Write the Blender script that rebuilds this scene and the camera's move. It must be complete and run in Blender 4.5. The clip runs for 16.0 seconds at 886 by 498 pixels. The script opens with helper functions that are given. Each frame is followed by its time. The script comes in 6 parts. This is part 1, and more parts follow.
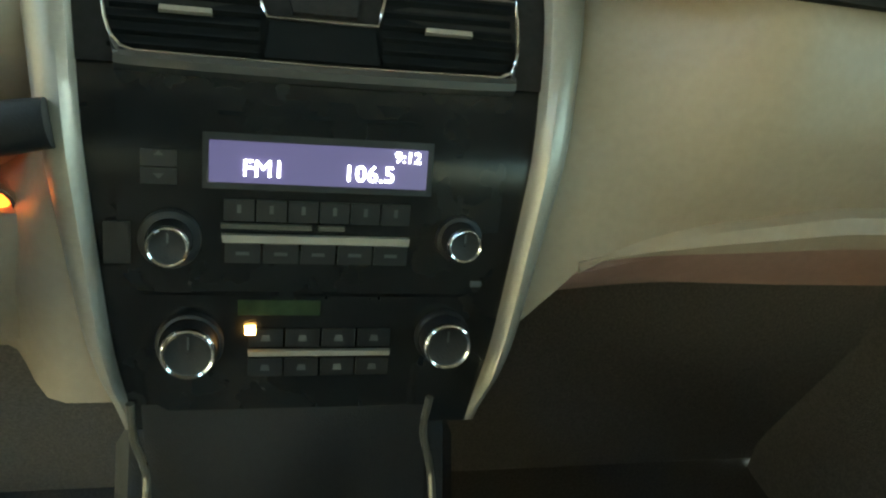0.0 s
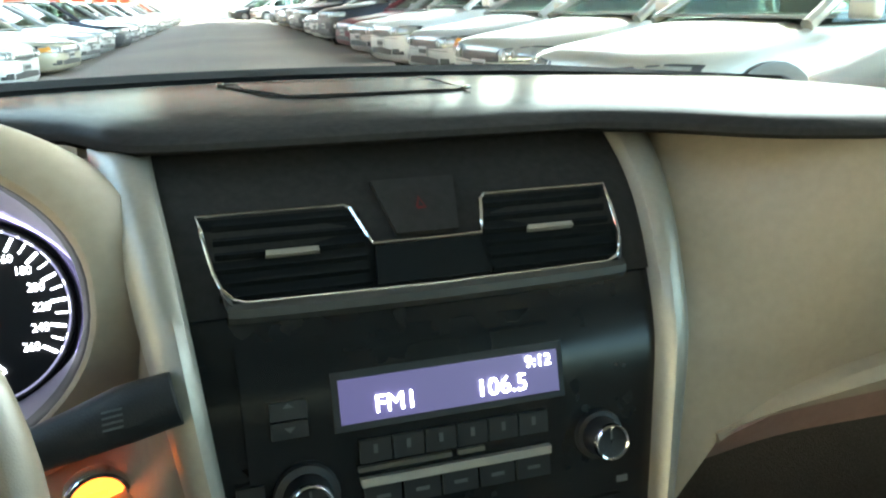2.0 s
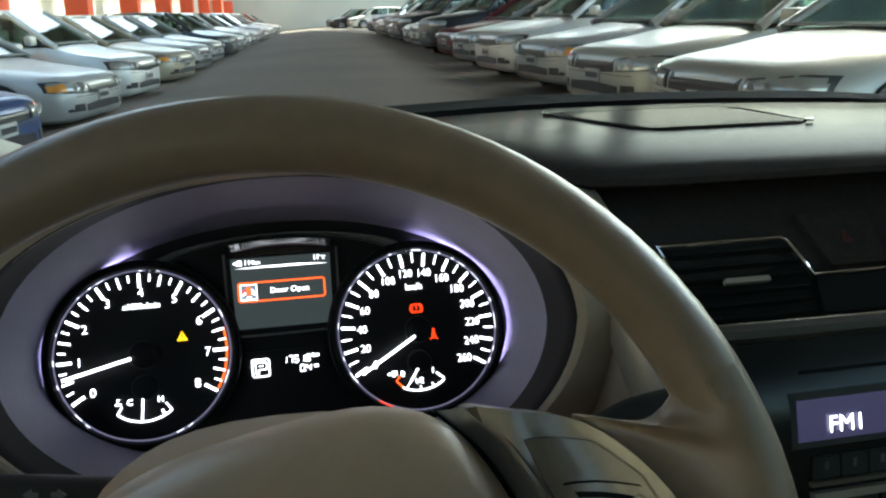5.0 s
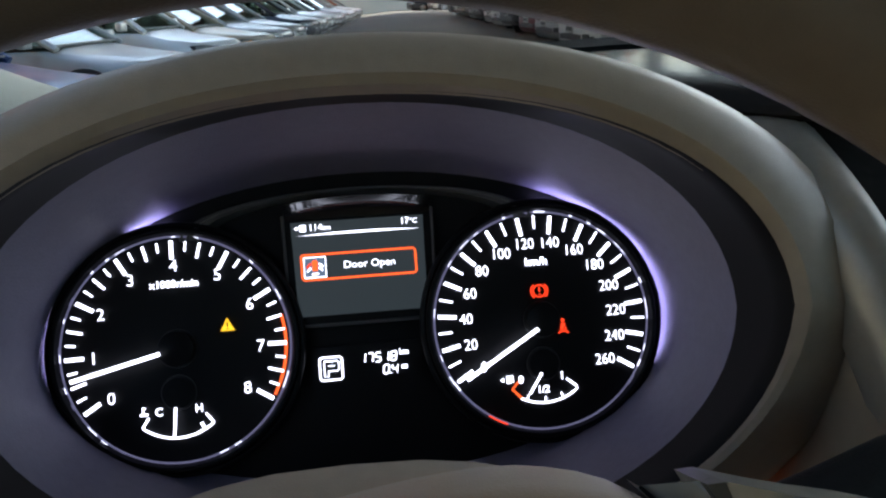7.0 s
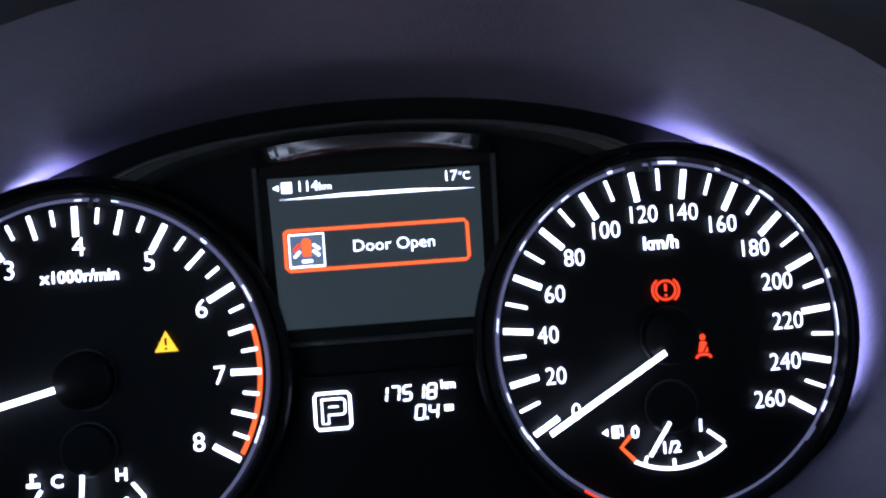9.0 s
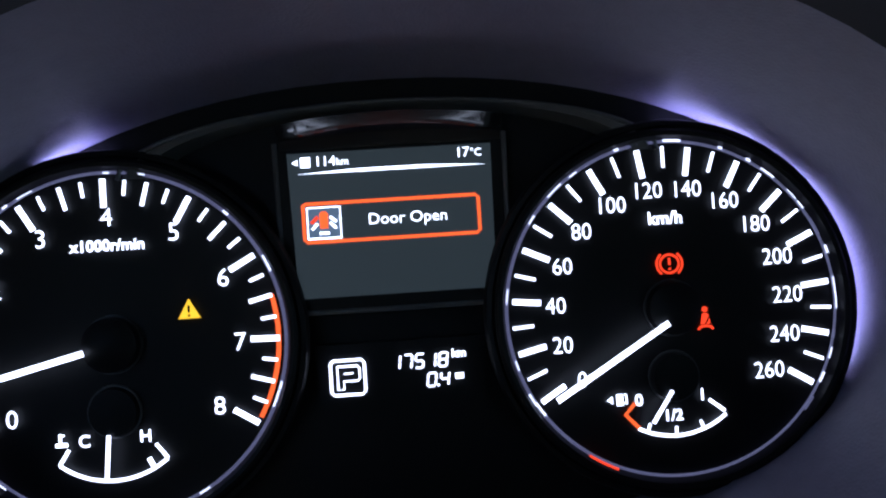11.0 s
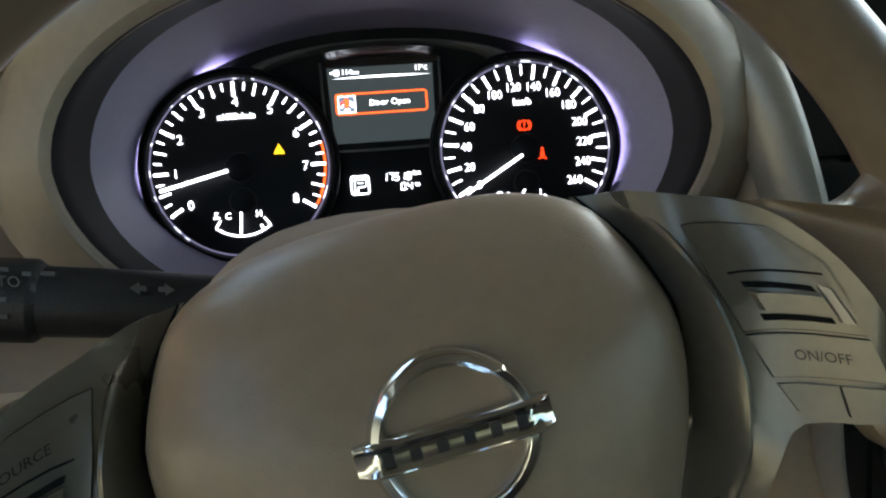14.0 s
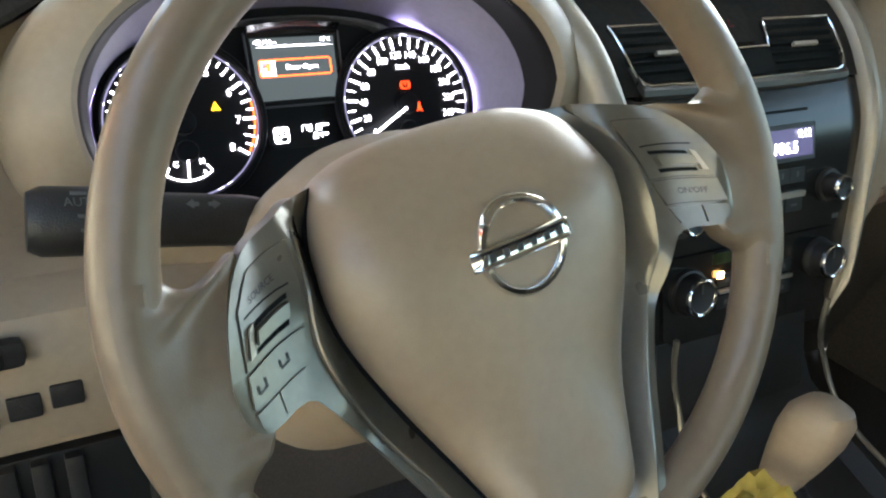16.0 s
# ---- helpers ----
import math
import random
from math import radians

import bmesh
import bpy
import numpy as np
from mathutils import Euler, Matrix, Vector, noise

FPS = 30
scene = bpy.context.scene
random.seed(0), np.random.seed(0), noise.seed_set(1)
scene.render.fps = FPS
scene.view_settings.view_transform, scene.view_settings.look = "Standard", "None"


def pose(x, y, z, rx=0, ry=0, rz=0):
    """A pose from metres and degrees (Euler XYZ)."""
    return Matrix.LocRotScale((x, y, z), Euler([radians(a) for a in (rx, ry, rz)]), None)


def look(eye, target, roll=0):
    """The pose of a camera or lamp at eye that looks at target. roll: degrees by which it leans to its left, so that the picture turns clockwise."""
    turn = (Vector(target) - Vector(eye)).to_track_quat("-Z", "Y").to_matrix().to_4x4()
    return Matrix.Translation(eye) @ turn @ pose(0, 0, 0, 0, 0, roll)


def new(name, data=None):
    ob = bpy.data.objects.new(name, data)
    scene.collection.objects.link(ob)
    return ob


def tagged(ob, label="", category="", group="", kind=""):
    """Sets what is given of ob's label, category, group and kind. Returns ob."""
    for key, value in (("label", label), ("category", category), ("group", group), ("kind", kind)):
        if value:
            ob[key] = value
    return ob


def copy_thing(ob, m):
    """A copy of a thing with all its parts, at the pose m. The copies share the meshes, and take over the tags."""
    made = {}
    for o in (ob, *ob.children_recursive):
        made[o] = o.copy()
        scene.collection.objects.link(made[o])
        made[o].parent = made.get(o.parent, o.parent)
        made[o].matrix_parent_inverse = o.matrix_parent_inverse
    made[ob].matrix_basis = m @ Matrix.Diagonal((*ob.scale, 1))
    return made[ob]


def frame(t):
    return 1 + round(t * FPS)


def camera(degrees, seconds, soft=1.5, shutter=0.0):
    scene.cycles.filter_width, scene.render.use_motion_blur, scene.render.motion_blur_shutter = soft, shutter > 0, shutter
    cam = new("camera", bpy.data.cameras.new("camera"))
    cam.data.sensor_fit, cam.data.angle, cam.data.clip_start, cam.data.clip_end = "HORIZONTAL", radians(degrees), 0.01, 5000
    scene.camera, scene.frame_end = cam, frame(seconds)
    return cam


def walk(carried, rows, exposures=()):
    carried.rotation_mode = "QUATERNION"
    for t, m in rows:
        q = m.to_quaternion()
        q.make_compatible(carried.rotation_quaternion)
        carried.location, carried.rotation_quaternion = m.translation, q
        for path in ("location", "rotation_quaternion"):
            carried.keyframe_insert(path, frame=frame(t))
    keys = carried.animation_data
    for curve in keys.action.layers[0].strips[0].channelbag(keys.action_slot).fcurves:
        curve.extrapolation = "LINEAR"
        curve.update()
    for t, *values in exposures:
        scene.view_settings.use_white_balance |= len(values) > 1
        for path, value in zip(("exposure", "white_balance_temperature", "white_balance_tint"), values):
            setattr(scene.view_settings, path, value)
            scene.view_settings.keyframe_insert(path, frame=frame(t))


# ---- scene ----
cam = camera(57.14, 16.0, soft=2.2, shutter=0.0)
PATH = [
    (0, (-0.0413, 0.1157, 1.1031), (0.4850, 1.9772, 0.1111), 8.63),
    (0.5, (-0.0551, 0.1298, 1.1287), (0.5666, 1.9967, 0.2046), 8.98),
    (1, (-0.0573, 0.1333, 1.1294), (0.5899, 2.0670, 0.3759), 5.19),
    (1.5, (-0.0772, 0.1519, 1.1270), (0.5646, 2.1297, 0.4925), 1.74),
    (2, (-0.1343, 0.1798, 1.1231), (0.5047, 2.1604, 0.4947), -0.62),
    (2.5, (-0.1841, 0.2006, 1.1320), (0.4165, 2.1963, 0.5138), -1.84),
    (3, (-0.2405, 0.1959, 1.1450), (0.2868, 2.2242, 0.5671), -3.61),
    (3.5, (-0.2820, 0.1768, 1.1541), (0.2488, 2.2095, 0.5951), -4.58),
    (4, (-0.3154, 0.1822, 1.1540), (0.1884, 2.2079, 0.5466), -3.35),
    (4.5, (-0.3405, 0.1839, 1.1650), (0.1416, 2.2198, 0.5745), -1.70),
    (5, (-0.3707, 0.1994, 1.1528), (0.0494, 2.2440, 0.5452), -1.10),
    (5.2, (-0.3771, 0.2035, 1.1499), (0.0070, 2.2529, 0.5347), -1.15),
    (7.5, (-0.3656, 0.4065, 1.0895), (-0.1667, 2.4648, 0.4189), -2.57),
    (8, (-0.3625, 0.4525, 1.0859), (-0.1721, 2.4832, 0.3337), -2.25),
    (8.5, (-0.3656, 0.4808, 1.0674), (-0.2245, 2.5311, 0.3588), -2.75),
    (9, (-0.3677, 0.5127, 1.0530), (-0.2370, 2.5507, 0.3079), -2.79),
    (9.5, (-0.3631, 0.5348, 1.0382), (-0.2660, 2.5779, 0.3019), -3.00),
    (10, (-0.3625, 0.5488, 1.0289), (-0.2671, 2.5845, 0.2723), -3.14),
    (10.2, (-0.3613, 0.5462, 1.0255), (-0.2774, 2.5964, 0.3073), -3.12),
    (12.5, (-0.3985, 0.3022, 1.1287), (-0.2124, 2.3098, 0.3158), -1.15),
    (13, (-0.4005, 0.2435, 1.1375), (-0.2565, 2.2652, 0.3516), -1.56),
    (13.5, (-0.4057, 0.2402, 1.1321), (-0.2467, 2.2290, 0.2686), -1.59),
    (14, (-0.3916, 0.2274, 1.1061), (-0.1883, 2.1822, 0.1770), -2.13),
    (14.5, (-0.4003, 0.2104, 1.0949), (-0.0582, 2.1080, 0.0908), -1.12),
    (15, (-0.4424, 0.1975, 1.0949), (0.0985, 2.0404, 0.0765), 0.57),
    (15.2, (-0.4590, 0.1868, 1.1013), (0.1433, 2.0127, 0.0867), 0.38),
    (15.5, (-0.5031, 0.1647, 1.1033), (0.2578, 1.9455, 0.1156), 0.96),
    (16, (-0.5851, 0.1162, 1.1225), (0.3623, 1.8348, 0.1872), 3.05),
]
K = 0.92  # metres to one unit of the cabin
EXPOSURES = [(0.0, 4.65, 7200, -17), (1.0, 5.0, 6600, -11), (2.0, 4.75, 6500, -10), (2.7, 4.35, 6500, -10), (3.5, 3.8, 6900, -9), (4.5, 3.25, 6700, -9), (5.5, 2.7, 6500, -3), (7.5, 2.45, 5900, 4), (8.5, 2.5, 5500, 4), (9.0, 2.4, 5400, 4), (10.2, 2.15, 5400, 4), (12.5, 2.6, 6000, -2), (13.5, 3.05, 6500, -2), (14.5, 3.45, 6700, -2), (15.2, 4.2, 6800, 0), (16.0, 4.45, 6700, 3)]
SKY, SUN = 0.15, 2.6
E_WHITE, E_RING, E_BOWL_GLOW, E_COLOUR = 0.85, 0.035, 1.9, 0.32
walk(cam, [(t, look([K * c for c in eye], [K * c for c in target], roll)) for t, eye, target, roll in PATH], EXPOSURES)

# ---- world and light ----
world = bpy.data.worlds.new("sky")
scene.world = world
world.use_nodes = True
wn, wl = world.node_tree.nodes, world.node_tree.links
sky = wn.new("ShaderNodeTexSky")
sky.sky_type, sky.sun_disc = "NISHITA", False
SUN_EL, SUN_AZ = radians(50), radians(42)
sky.sun_elevation, sky.sun_rotation = SUN_EL, SUN_AZ
sky.dust_density, sky.ozone_density = 3.0, 1.0
bg = wn["Background"]
wl.new(sky.outputs[0], bg.inputs[0])
bg.inputs[1].default_value = SKY
sun_data = bpy.data.lights.new("sun", "SUN")
sun_data.energy, sun_data.angle, sun_data.color = SUN, radians(3), (1.0, 0.975, 0.93)
sun = new("sun", sun_data)
sun.matrix_world = look((0, 0, 30), (-30 * math.cos(SUN_EL) * math.sin(SUN_AZ), -30 * math.cos(SUN_EL) * math.cos(SUN_AZ), 30 - 30 * math.sin(SUN_EL)))


# ---- materials ----
def mat(name, color, rough=0.5, metal=0.0, grain=0.0, scale=60.0, bump=0.0, bscale=None, spec=0.5, emit=None, power=0.0, coat=0.0, stains=0.0, sscale=4.0, random_tone=0.0, own_colour=False):
    m = bpy.data.materials.new(name)
    m.use_nodes = True
    n, l = m.node_tree.nodes, m.node_tree.links
    b = n["Principled BSDF"]
    b.inputs["Roughness"].default_value = rough
    b.inputs["Metallic"].default_value = metal
    b.inputs["Specular IOR Level"].default_value = spec
    b.inputs["Coat Weight"].default_value = coat
    b.inputs["Base Color"].default_value = (*color, 1)
    if emit:
        b.inputs["Emission Color"].default_value = (*emit, 1)
        b.inputs["Emission Strength"].default_value = power
    co = n.new("ShaderNodeTexCoord")
    base = None
    if own_colour:
        base = n.new("ShaderNodeObjectInfo").outputs["Color"]
    if grain or stains or random_tone or own_colour:
        if base is None:
            rgb = n.new("ShaderNodeRGB")
            rgb.outputs[0].default_value = (*color, 1)
            base = rgb.outputs[0]
        for amount, s in ((grain, scale), (stains, sscale)):
            if not amount:
                continue
            tex = n.new("ShaderNodeTexNoise")
            tex.inputs["Scale"].default_value, tex.inputs["Detail"].default_value = s, 5
            l.new(co.outputs["Object"], tex.inputs["Vector"])
            ramp = n.new("ShaderNodeMapRange")
            ramp.inputs["From Min"].default_value, ramp.inputs["From Max"].default_value = 0.3, 0.7
            ramp.inputs["To Min"].default_value, ramp.inputs["To Max"].default_value = 1 - amount, 1 + amount
            l.new(tex.outputs["Fac"], ramp.inputs["Value"])
            mul = n.new("ShaderNodeVectorMath")
            mul.operation = "SCALE"
            l.new(base, mul.inputs[0])
            l.new(ramp.outputs[0], mul.inputs["Scale"])
            base = mul.outputs[0]
        if random_tone:
            info = n.new("ShaderNodeObjectInfo")
            ramp = n.new("ShaderNodeMapRange")
            ramp.inputs["To Min"].default_value, ramp.inputs["To Max"].default_value = 1 - random_tone, 1 + random_tone
            l.new(info.outputs["Random"], ramp.inputs["Value"])
            mul = n.new("ShaderNodeVectorMath")
            mul.operation = "SCALE"
            l.new(base, mul.inputs[0])
            l.new(ramp.outputs[0], mul.inputs["Scale"])
            base = mul.outputs[0]
        l.new(base, b.inputs["Base Color"])
        if rough > 0.1:
            tex = n.new("ShaderNodeTexNoise")
            tex.inputs["Scale"].default_value, tex.inputs["Detail"].default_value = sscale * 2, 3
            l.new(co.outputs["Object"], tex.inputs["Vector"])
            ramp = n.new("ShaderNodeMapRange")
            ramp.inputs["To Min"].default_value, ramp.inputs["To Max"].default_value = rough * 0.8, min(1, rough * 1.2)
            l.new(tex.outputs["Fac"], ramp.inputs["Value"])
            l.new(ramp.outputs[0], b.inputs["Roughness"])
    if bump:
        tex = n.new("ShaderNodeTexVoronoi")
        tex.inputs["Scale"].default_value = bscale or scale
        l.new(co.outputs["Object"], tex.inputs["Vector"])
        bp = n.new("ShaderNodeBump")
        bp.inputs["Strength"].default_value, bp.inputs["Distance"].default_value = bump, 0.001
        l.new(tex.outputs["Distance"], bp.inputs["Height"])
        l.new(bp.outputs[0], b.inputs["Normal"])
    return m


def glass(name, tint, strength):
    """Thin clear pane: straight through, with a gloss that grows at the rim."""
    m = bpy.data.materials.new(name)
    m.use_nodes = True
    n, l = m.node_tree.nodes, m.node_tree.links
    n.remove(n["Principled BSDF"])
    a, g, mix, fr = n.new("ShaderNodeBsdfTransparent"), n.new("ShaderNodeBsdfGlossy"), n.new("ShaderNodeMixShader"), n.new("ShaderNodeLayerWeight")
    a.inputs[0].default_value = (*tint, 1)
    g.inputs["Roughness"].default_value = 0.02
    fr.inputs[0].default_value = 0.5
    pw, ml = n.new("ShaderNodeMath"), n.new("ShaderNodeMath")
    pw.operation, pw.inputs[1].default_value = "POWER", 5.0
    ml.operation, ml.inputs[1].default_value, ml.inputs[2].default_value = "MULTIPLY_ADD", strength, 0.04
    l.new(fr.outputs["Facing"], pw.inputs[0])
    l.new(pw.outputs[0], ml.inputs[0])
    l.new(ml.outputs[0], mix.inputs[0])
    l.new(a.outputs[0], mix.inputs[1])
    l.new(g.outputs[0], mix.inputs[2])
    l.new(mix.outputs[0], n["Material Output"].inputs[0])
    return m


M_PAD = mat("dash_vinyl_charcoal", (0.031, 0.029, 0.027), 0.20, spec=0.002, grain=0.12, scale=180, bump=0.03, bscale=1600, stains=0.12, sscale=7)
M_BEIGE = mat("dash_vinyl_beige", (0.315, 0.251, 0.180), 0.48, grain=0.05, scale=160, bump=0.08, bscale=1500, stains=0.06, sscale=6)
M_BEIGE_DARK = mat("glove_box_plastic", (0.25, 0.15, 0.12), 0.5, grain=0.06, scale=140, bump=0.08, bscale=1500, stains=0.08)
M_LEATHER = mat("wheel_leather_beige", (0.160, 0.122, 0.085), 0.32, grain=0.06, scale=120, bump=0.08, bscale=1500, stains=0.05, sscale=5)
M_AIRBAG = mat("airbag_vinyl_beige", (0.27, 0.205, 0.138), 0.32, grain=0.05, scale=140, bump=0.10, bscale=1500, stains=0.07, sscale=8)
M_KNOB = mat("gear_knob_leather", (0.33, 0.25, 0.17), 0.5, grain=0.06, scale=120, bump=0.1, bscale=1500)
M_SILVER = mat("satin_silver_plastic", (0.38, 0.345, 0.285), 0.42, metal=0.45, grain=0.04, scale=300, stains=0.05, sscale=12)
M_SPOKE = mat("spoke_silver_plastic", (0.165, 0.152, 0.122), 0.29, metal=0.58, grain=0.05, scale=250, stains=0.08, sscale=14)
M_CHROME = mat("chrome", (0.78, 0.78, 0.77), 0.10, metal=1.0)
M_BADGE = mat("badge_chrome", (0.70, 0.70, 0.68), 0.09, metal=1.0)
M_PIANO = mat("gloss_black_plastic", (0.010, 0.011, 0.011), 0.22, coat=0.0, spec=0.4, grain=0.1, scale=40, stains=0.2, sscale=10)
M_BLACK = mat("matt_black_plastic", (0.013, 0.013, 0.013), 0.5, grain=0.15, scale=200, bump=0.2, bscale=900)
M_LIP = mat("vent_lip_grey", (0.055, 0.052, 0.047), 0.45, metal=0.2, grain=0.06, scale=150)
M_ARCH = mat("arch_grey_plastic", (0.10, 0.10, 0.105), 0.3, grain=0.1, scale=120)
M_DEEP = mat("dark_recess", (0.006, 0.007, 0.007), 0.8, spec=0.12)
M_BUTTON = mat("grey_button_plastic", (0.008, 0.0085, 0.0085), 0.45, grain=0.1, scale=100)
M_PRINT = mat("white_print", (0.09, 0.093, 0.09), 0.6)
# grey plastic, with the violet of the dial light mixed into its colour
M_BOWL = mat("cluster_bowl_violet_tint", (0.225, 0.205, 0.300), 0.5, grain=0.05, scale=200, bump=0.15, bscale=900, stains=0.1, sscale=18)
M_HUB = mat("hub_edge_grey", (0.035, 0.035, 0.038), 0.35)
# glow that imitates glints on the dial rims
M_GLINT = mat("painted_glint", (0.5, 0.5, 0.6), 0.3, emit=(0.80, 0.76, 1.0), power=E_WHITE * 0.55)
M_FACE = mat("cluster_face_black", (0.006, 0.006, 0.007), 0.5, spec=0.2)
M_LIT = mat("lit_white", (0.8, 0.8, 0.9), 0.5, emit=(0.86, 0.84, 1.0), power=E_WHITE)
M_LIT_RING = mat("lit_ring", (0.3, 0.3, 0.4), 0.3, emit=(0.62, 0.56, 1.0), power=E_RING)
# glow of the added strips that brighten the bowl
M_BOWL_GLOW = mat("violet_glow_strip", (0.3, 0.3, 0.4), 0.4, emit=(0.60, 0.52, 1.0), power=E_BOWL_GLOW)
M_LIT_RED = mat("lit_red", (0.5, 0.02, 0.01), 0.5, emit=(1.0, 0.05, 0.012), power=E_COLOUR)
M_LIT_ORANGE = mat("lit_orange", (0.6, 0.1, 0.02), 0.5, emit=(1.0, 0.11, 0.02), power=E_COLOUR)
M_LIT_AMBER = mat("lit_amber", (0.7, 0.4, 0.02), 0.5, emit=(1.0, 0.50, 0.02), power=E_COLOUR)
M_LCD = mat("info_screen_dark", (0.012, 0.014, 0.015), 0.3, emit=(0.5, 0.6, 0.68), power=E_WHITE * 0.014)
M_RADIO_LCD = mat("radio_screen_violet", (0.03, 0.02, 0.06), 0.3, emit=(0.21, 0.18, 0.46), power=E_WHITE * 0.029)
M_CREAM_PILLAR = mat("pillar_fabric", (0.60, 0.58, 0.51), 0.75, grain=0.05, scale=300, bump=0.2, bscale=900)
M_HEADLINER = mat("headliner_cloth", (0.36, 0.34, 0.30), 0.9, grain=0.05, scale=300, bump=0.2, bscale=900)
M_BODY = mat("own_car_paint", (0.74, 0.74, 0.70), 0.3, coat=0.3, grain=0.02, scale=30, stains=0.05, sscale=3)
M_CARPET = mat("floor_carpet_dark", (0.085, 0.075, 0.066), 0.95, grain=0.3, scale=300, bump=0.6, bscale=500)
M_GLASS = glass("windscreen_glass", (0.93, 0.97, 0.95), 0.6)
M_TINTED = glass("tinted_window_glass", (0.30, 0.34, 0.33), 0.6)
M_YELLOW = mat("yellow_cloth", (0.38, 0.29, 0.06), 0.8, grain=0.15, scale=80)


# ---- mesh helpers (the cabin is drawn in its own unit, K metres long) ----
def thing(name, base, label="", category="", group="", kind=""):
    ob = new(name)
    ob.empty_display_size = 0.05
    ob.location = [K * c for c in base]
    return tagged(ob, label, category, group, kind)


def link_mesh(name, bm, material, parent=None, label="", smooth=True, unit=None):
    unit = K if unit is None else unit
    bmesh.ops.recalc_face_normals(bm, faces=bm.faces)
    me = bpy.data.meshes.new(name)
    if unit != 1:
        bmesh.ops.scale(bm, vec=(unit, unit, unit), verts=bm.verts)
    off = Vector((0, 0, 0))
    up = parent
    while up is not None:
        off += up.location
        up = up.parent
    bmesh.ops.translate(bm, vec=-off, verts=bm.verts)
    bm.to_mesh(me)
    bm.free()
    me.materials.append(material)
    if smooth:
        for f in me.polygons:
            f.use_smooth = True
        me.set_sharp_from_angle(angle=radians(38))
    ob = new(name, me)
    if parent is not None:
        ob.parent = parent
    return tagged(ob, label)


def part(name, bm, material, parent, label="", smooth=True):
    return link_mesh(name, bm, material, parent, label, smooth)


def frame3(o, eu, ev):
    """A frame with origin o, u along eu, v along ev and w out of their plane."""
    eu, ev = Vector(eu).normalized(), Vector(ev).normalized()
    w = eu.cross(ev).normalized()
    m = Matrix((eu, ev, w)).transposed().to_4x4()
    m.translation = Vector(o)
    return m


def grid(rows, closed=False, caps=False):
    """Faces between rows of points; closed joins each row's ends."""
    bm = bmesh.new()
    vs = [[bm.verts.new(p) for p in row] for row in rows]
    n = len(vs[0])
    for a, b in zip(vs, vs[1:]):
        for i in range(n if closed else n - 1):
            j = (i + 1) % n
            bm.faces.new((a[i], a[j], b[j], b[i]))
    if caps:
        bm.faces.new(vs[0])
        bm.faces.new(list(reversed(vs[-1])))
    return bm


def thick(bm, t):
    """Gives a sheet a thickness t to the back."""
    bmesh.ops.remove_doubles(bm, verts=bm.verts, dist=1e-5)
    bmesh.ops.recalc_face_normals(bm, faces=bm.faces)
    bm.normal_update()
    edges = [e for e in bm.edges if len(e.link_faces) == 1]
    normals = {v: v.normal.copy() for v in bm.verts}
    old = list(bm.verts)
    faces = list(bm.faces)
    twin = {v: bm.verts.new(v.co - normals[v] * t) for v in old}
    for f in faces:
        bm.faces.new([twin[v] for v in reversed(f.verts)])
    for e in edges:
        x, y = e.verts
        bm.faces.new((x, y, twin[y], twin[x]))
    return bm


def soften(bm, r, seg=2, angle=40):
    es = [e for e in bm.edges if len(e.link_faces) == 2 and e.calc_face_angle(0) > radians(angle)]
    if es and r:
        bmesh.ops.bevel(bm, geom=es, offset=r, segments=seg, profile=0.6, affect="EDGES", clamp_overlap=True)
    return bm


def box(c, s, r=0.0, m=None, seg=2):
    bm = bmesh.new()
    bmesh.ops.create_cube(bm, size=1)
    bmesh.ops.scale(bm, vec=s, verts=bm.verts)
    bmesh.ops.translate(bm, vec=c, verts=bm.verts)
    soften(bm, r, seg)
    if m is not None:
        bmesh.ops.transform(bm, matrix=m, verts=bm.verts)
    return bm


def prism(outline, f, w0, w1, r=0.0, seg=2):
    """A plate of a (u, v) outline from w0 to w1; f maps (u, v, w) to a place, or is a frame."""
    bm = bmesh.new()
    a = [bm.verts.new((u, v, w0)) for u, v in outline]
    b = [bm.verts.new((u, v, w1)) for u, v in outline]
    n = len(outline)
    bm.faces.new(list(reversed(a)))
    bm.faces.new(b)
    for i in range(n):
        bm.faces.new((a[i], a[(i + 1) % n], b[(i + 1) % n], b[i]))
    if r:
        soften(bm, r, seg, 50)
    return mapped(bm, f)


def mapped(bm, f):
    if callable(f):
        for v in bm.verts:
            v.co = Vector(f(*v.co))
    else:
        bmesh.ops.transform(bm, matrix=f, verts=bm.verts)
    return bm


def ring_of(n, a, b=None, p=2.0, start=0.0):
    """Points round a superellipse."""
    b = b or a
    out = []
    for i in range(n):
        t = start + 2 * math.pi * i / n
        c, s = math.cos(t), math.sin(t)
        out.append((math.copysign(abs(c) ** (2 / p), c) * a, math.copysign(abs(s) ** (2 / p), s) * b))
    return out


def turned(profile, f, n=40, u0=0.0, v0=0.0, a0=0.0, a1=None):
    """A lathe: (radius, w) profile round (u0, v0) in the frame."""
    rows = []
    full = a1 is None
    steps = n if full else n + 1
    for i in range(steps):
        t = a0 + (2 * math.pi if full else a1 - a0) * i / n
        rows.append([(u0 + r * math.cos(t), v0 + r * math.sin(t), w) for r, w in profile])
    if full:
        rows.append(rows[0])
    bm = grid(rows)
    bmesh.ops.remove_doubles(bm, verts=bm.verts, dist=1e-6)
    return mapped(bm, f)


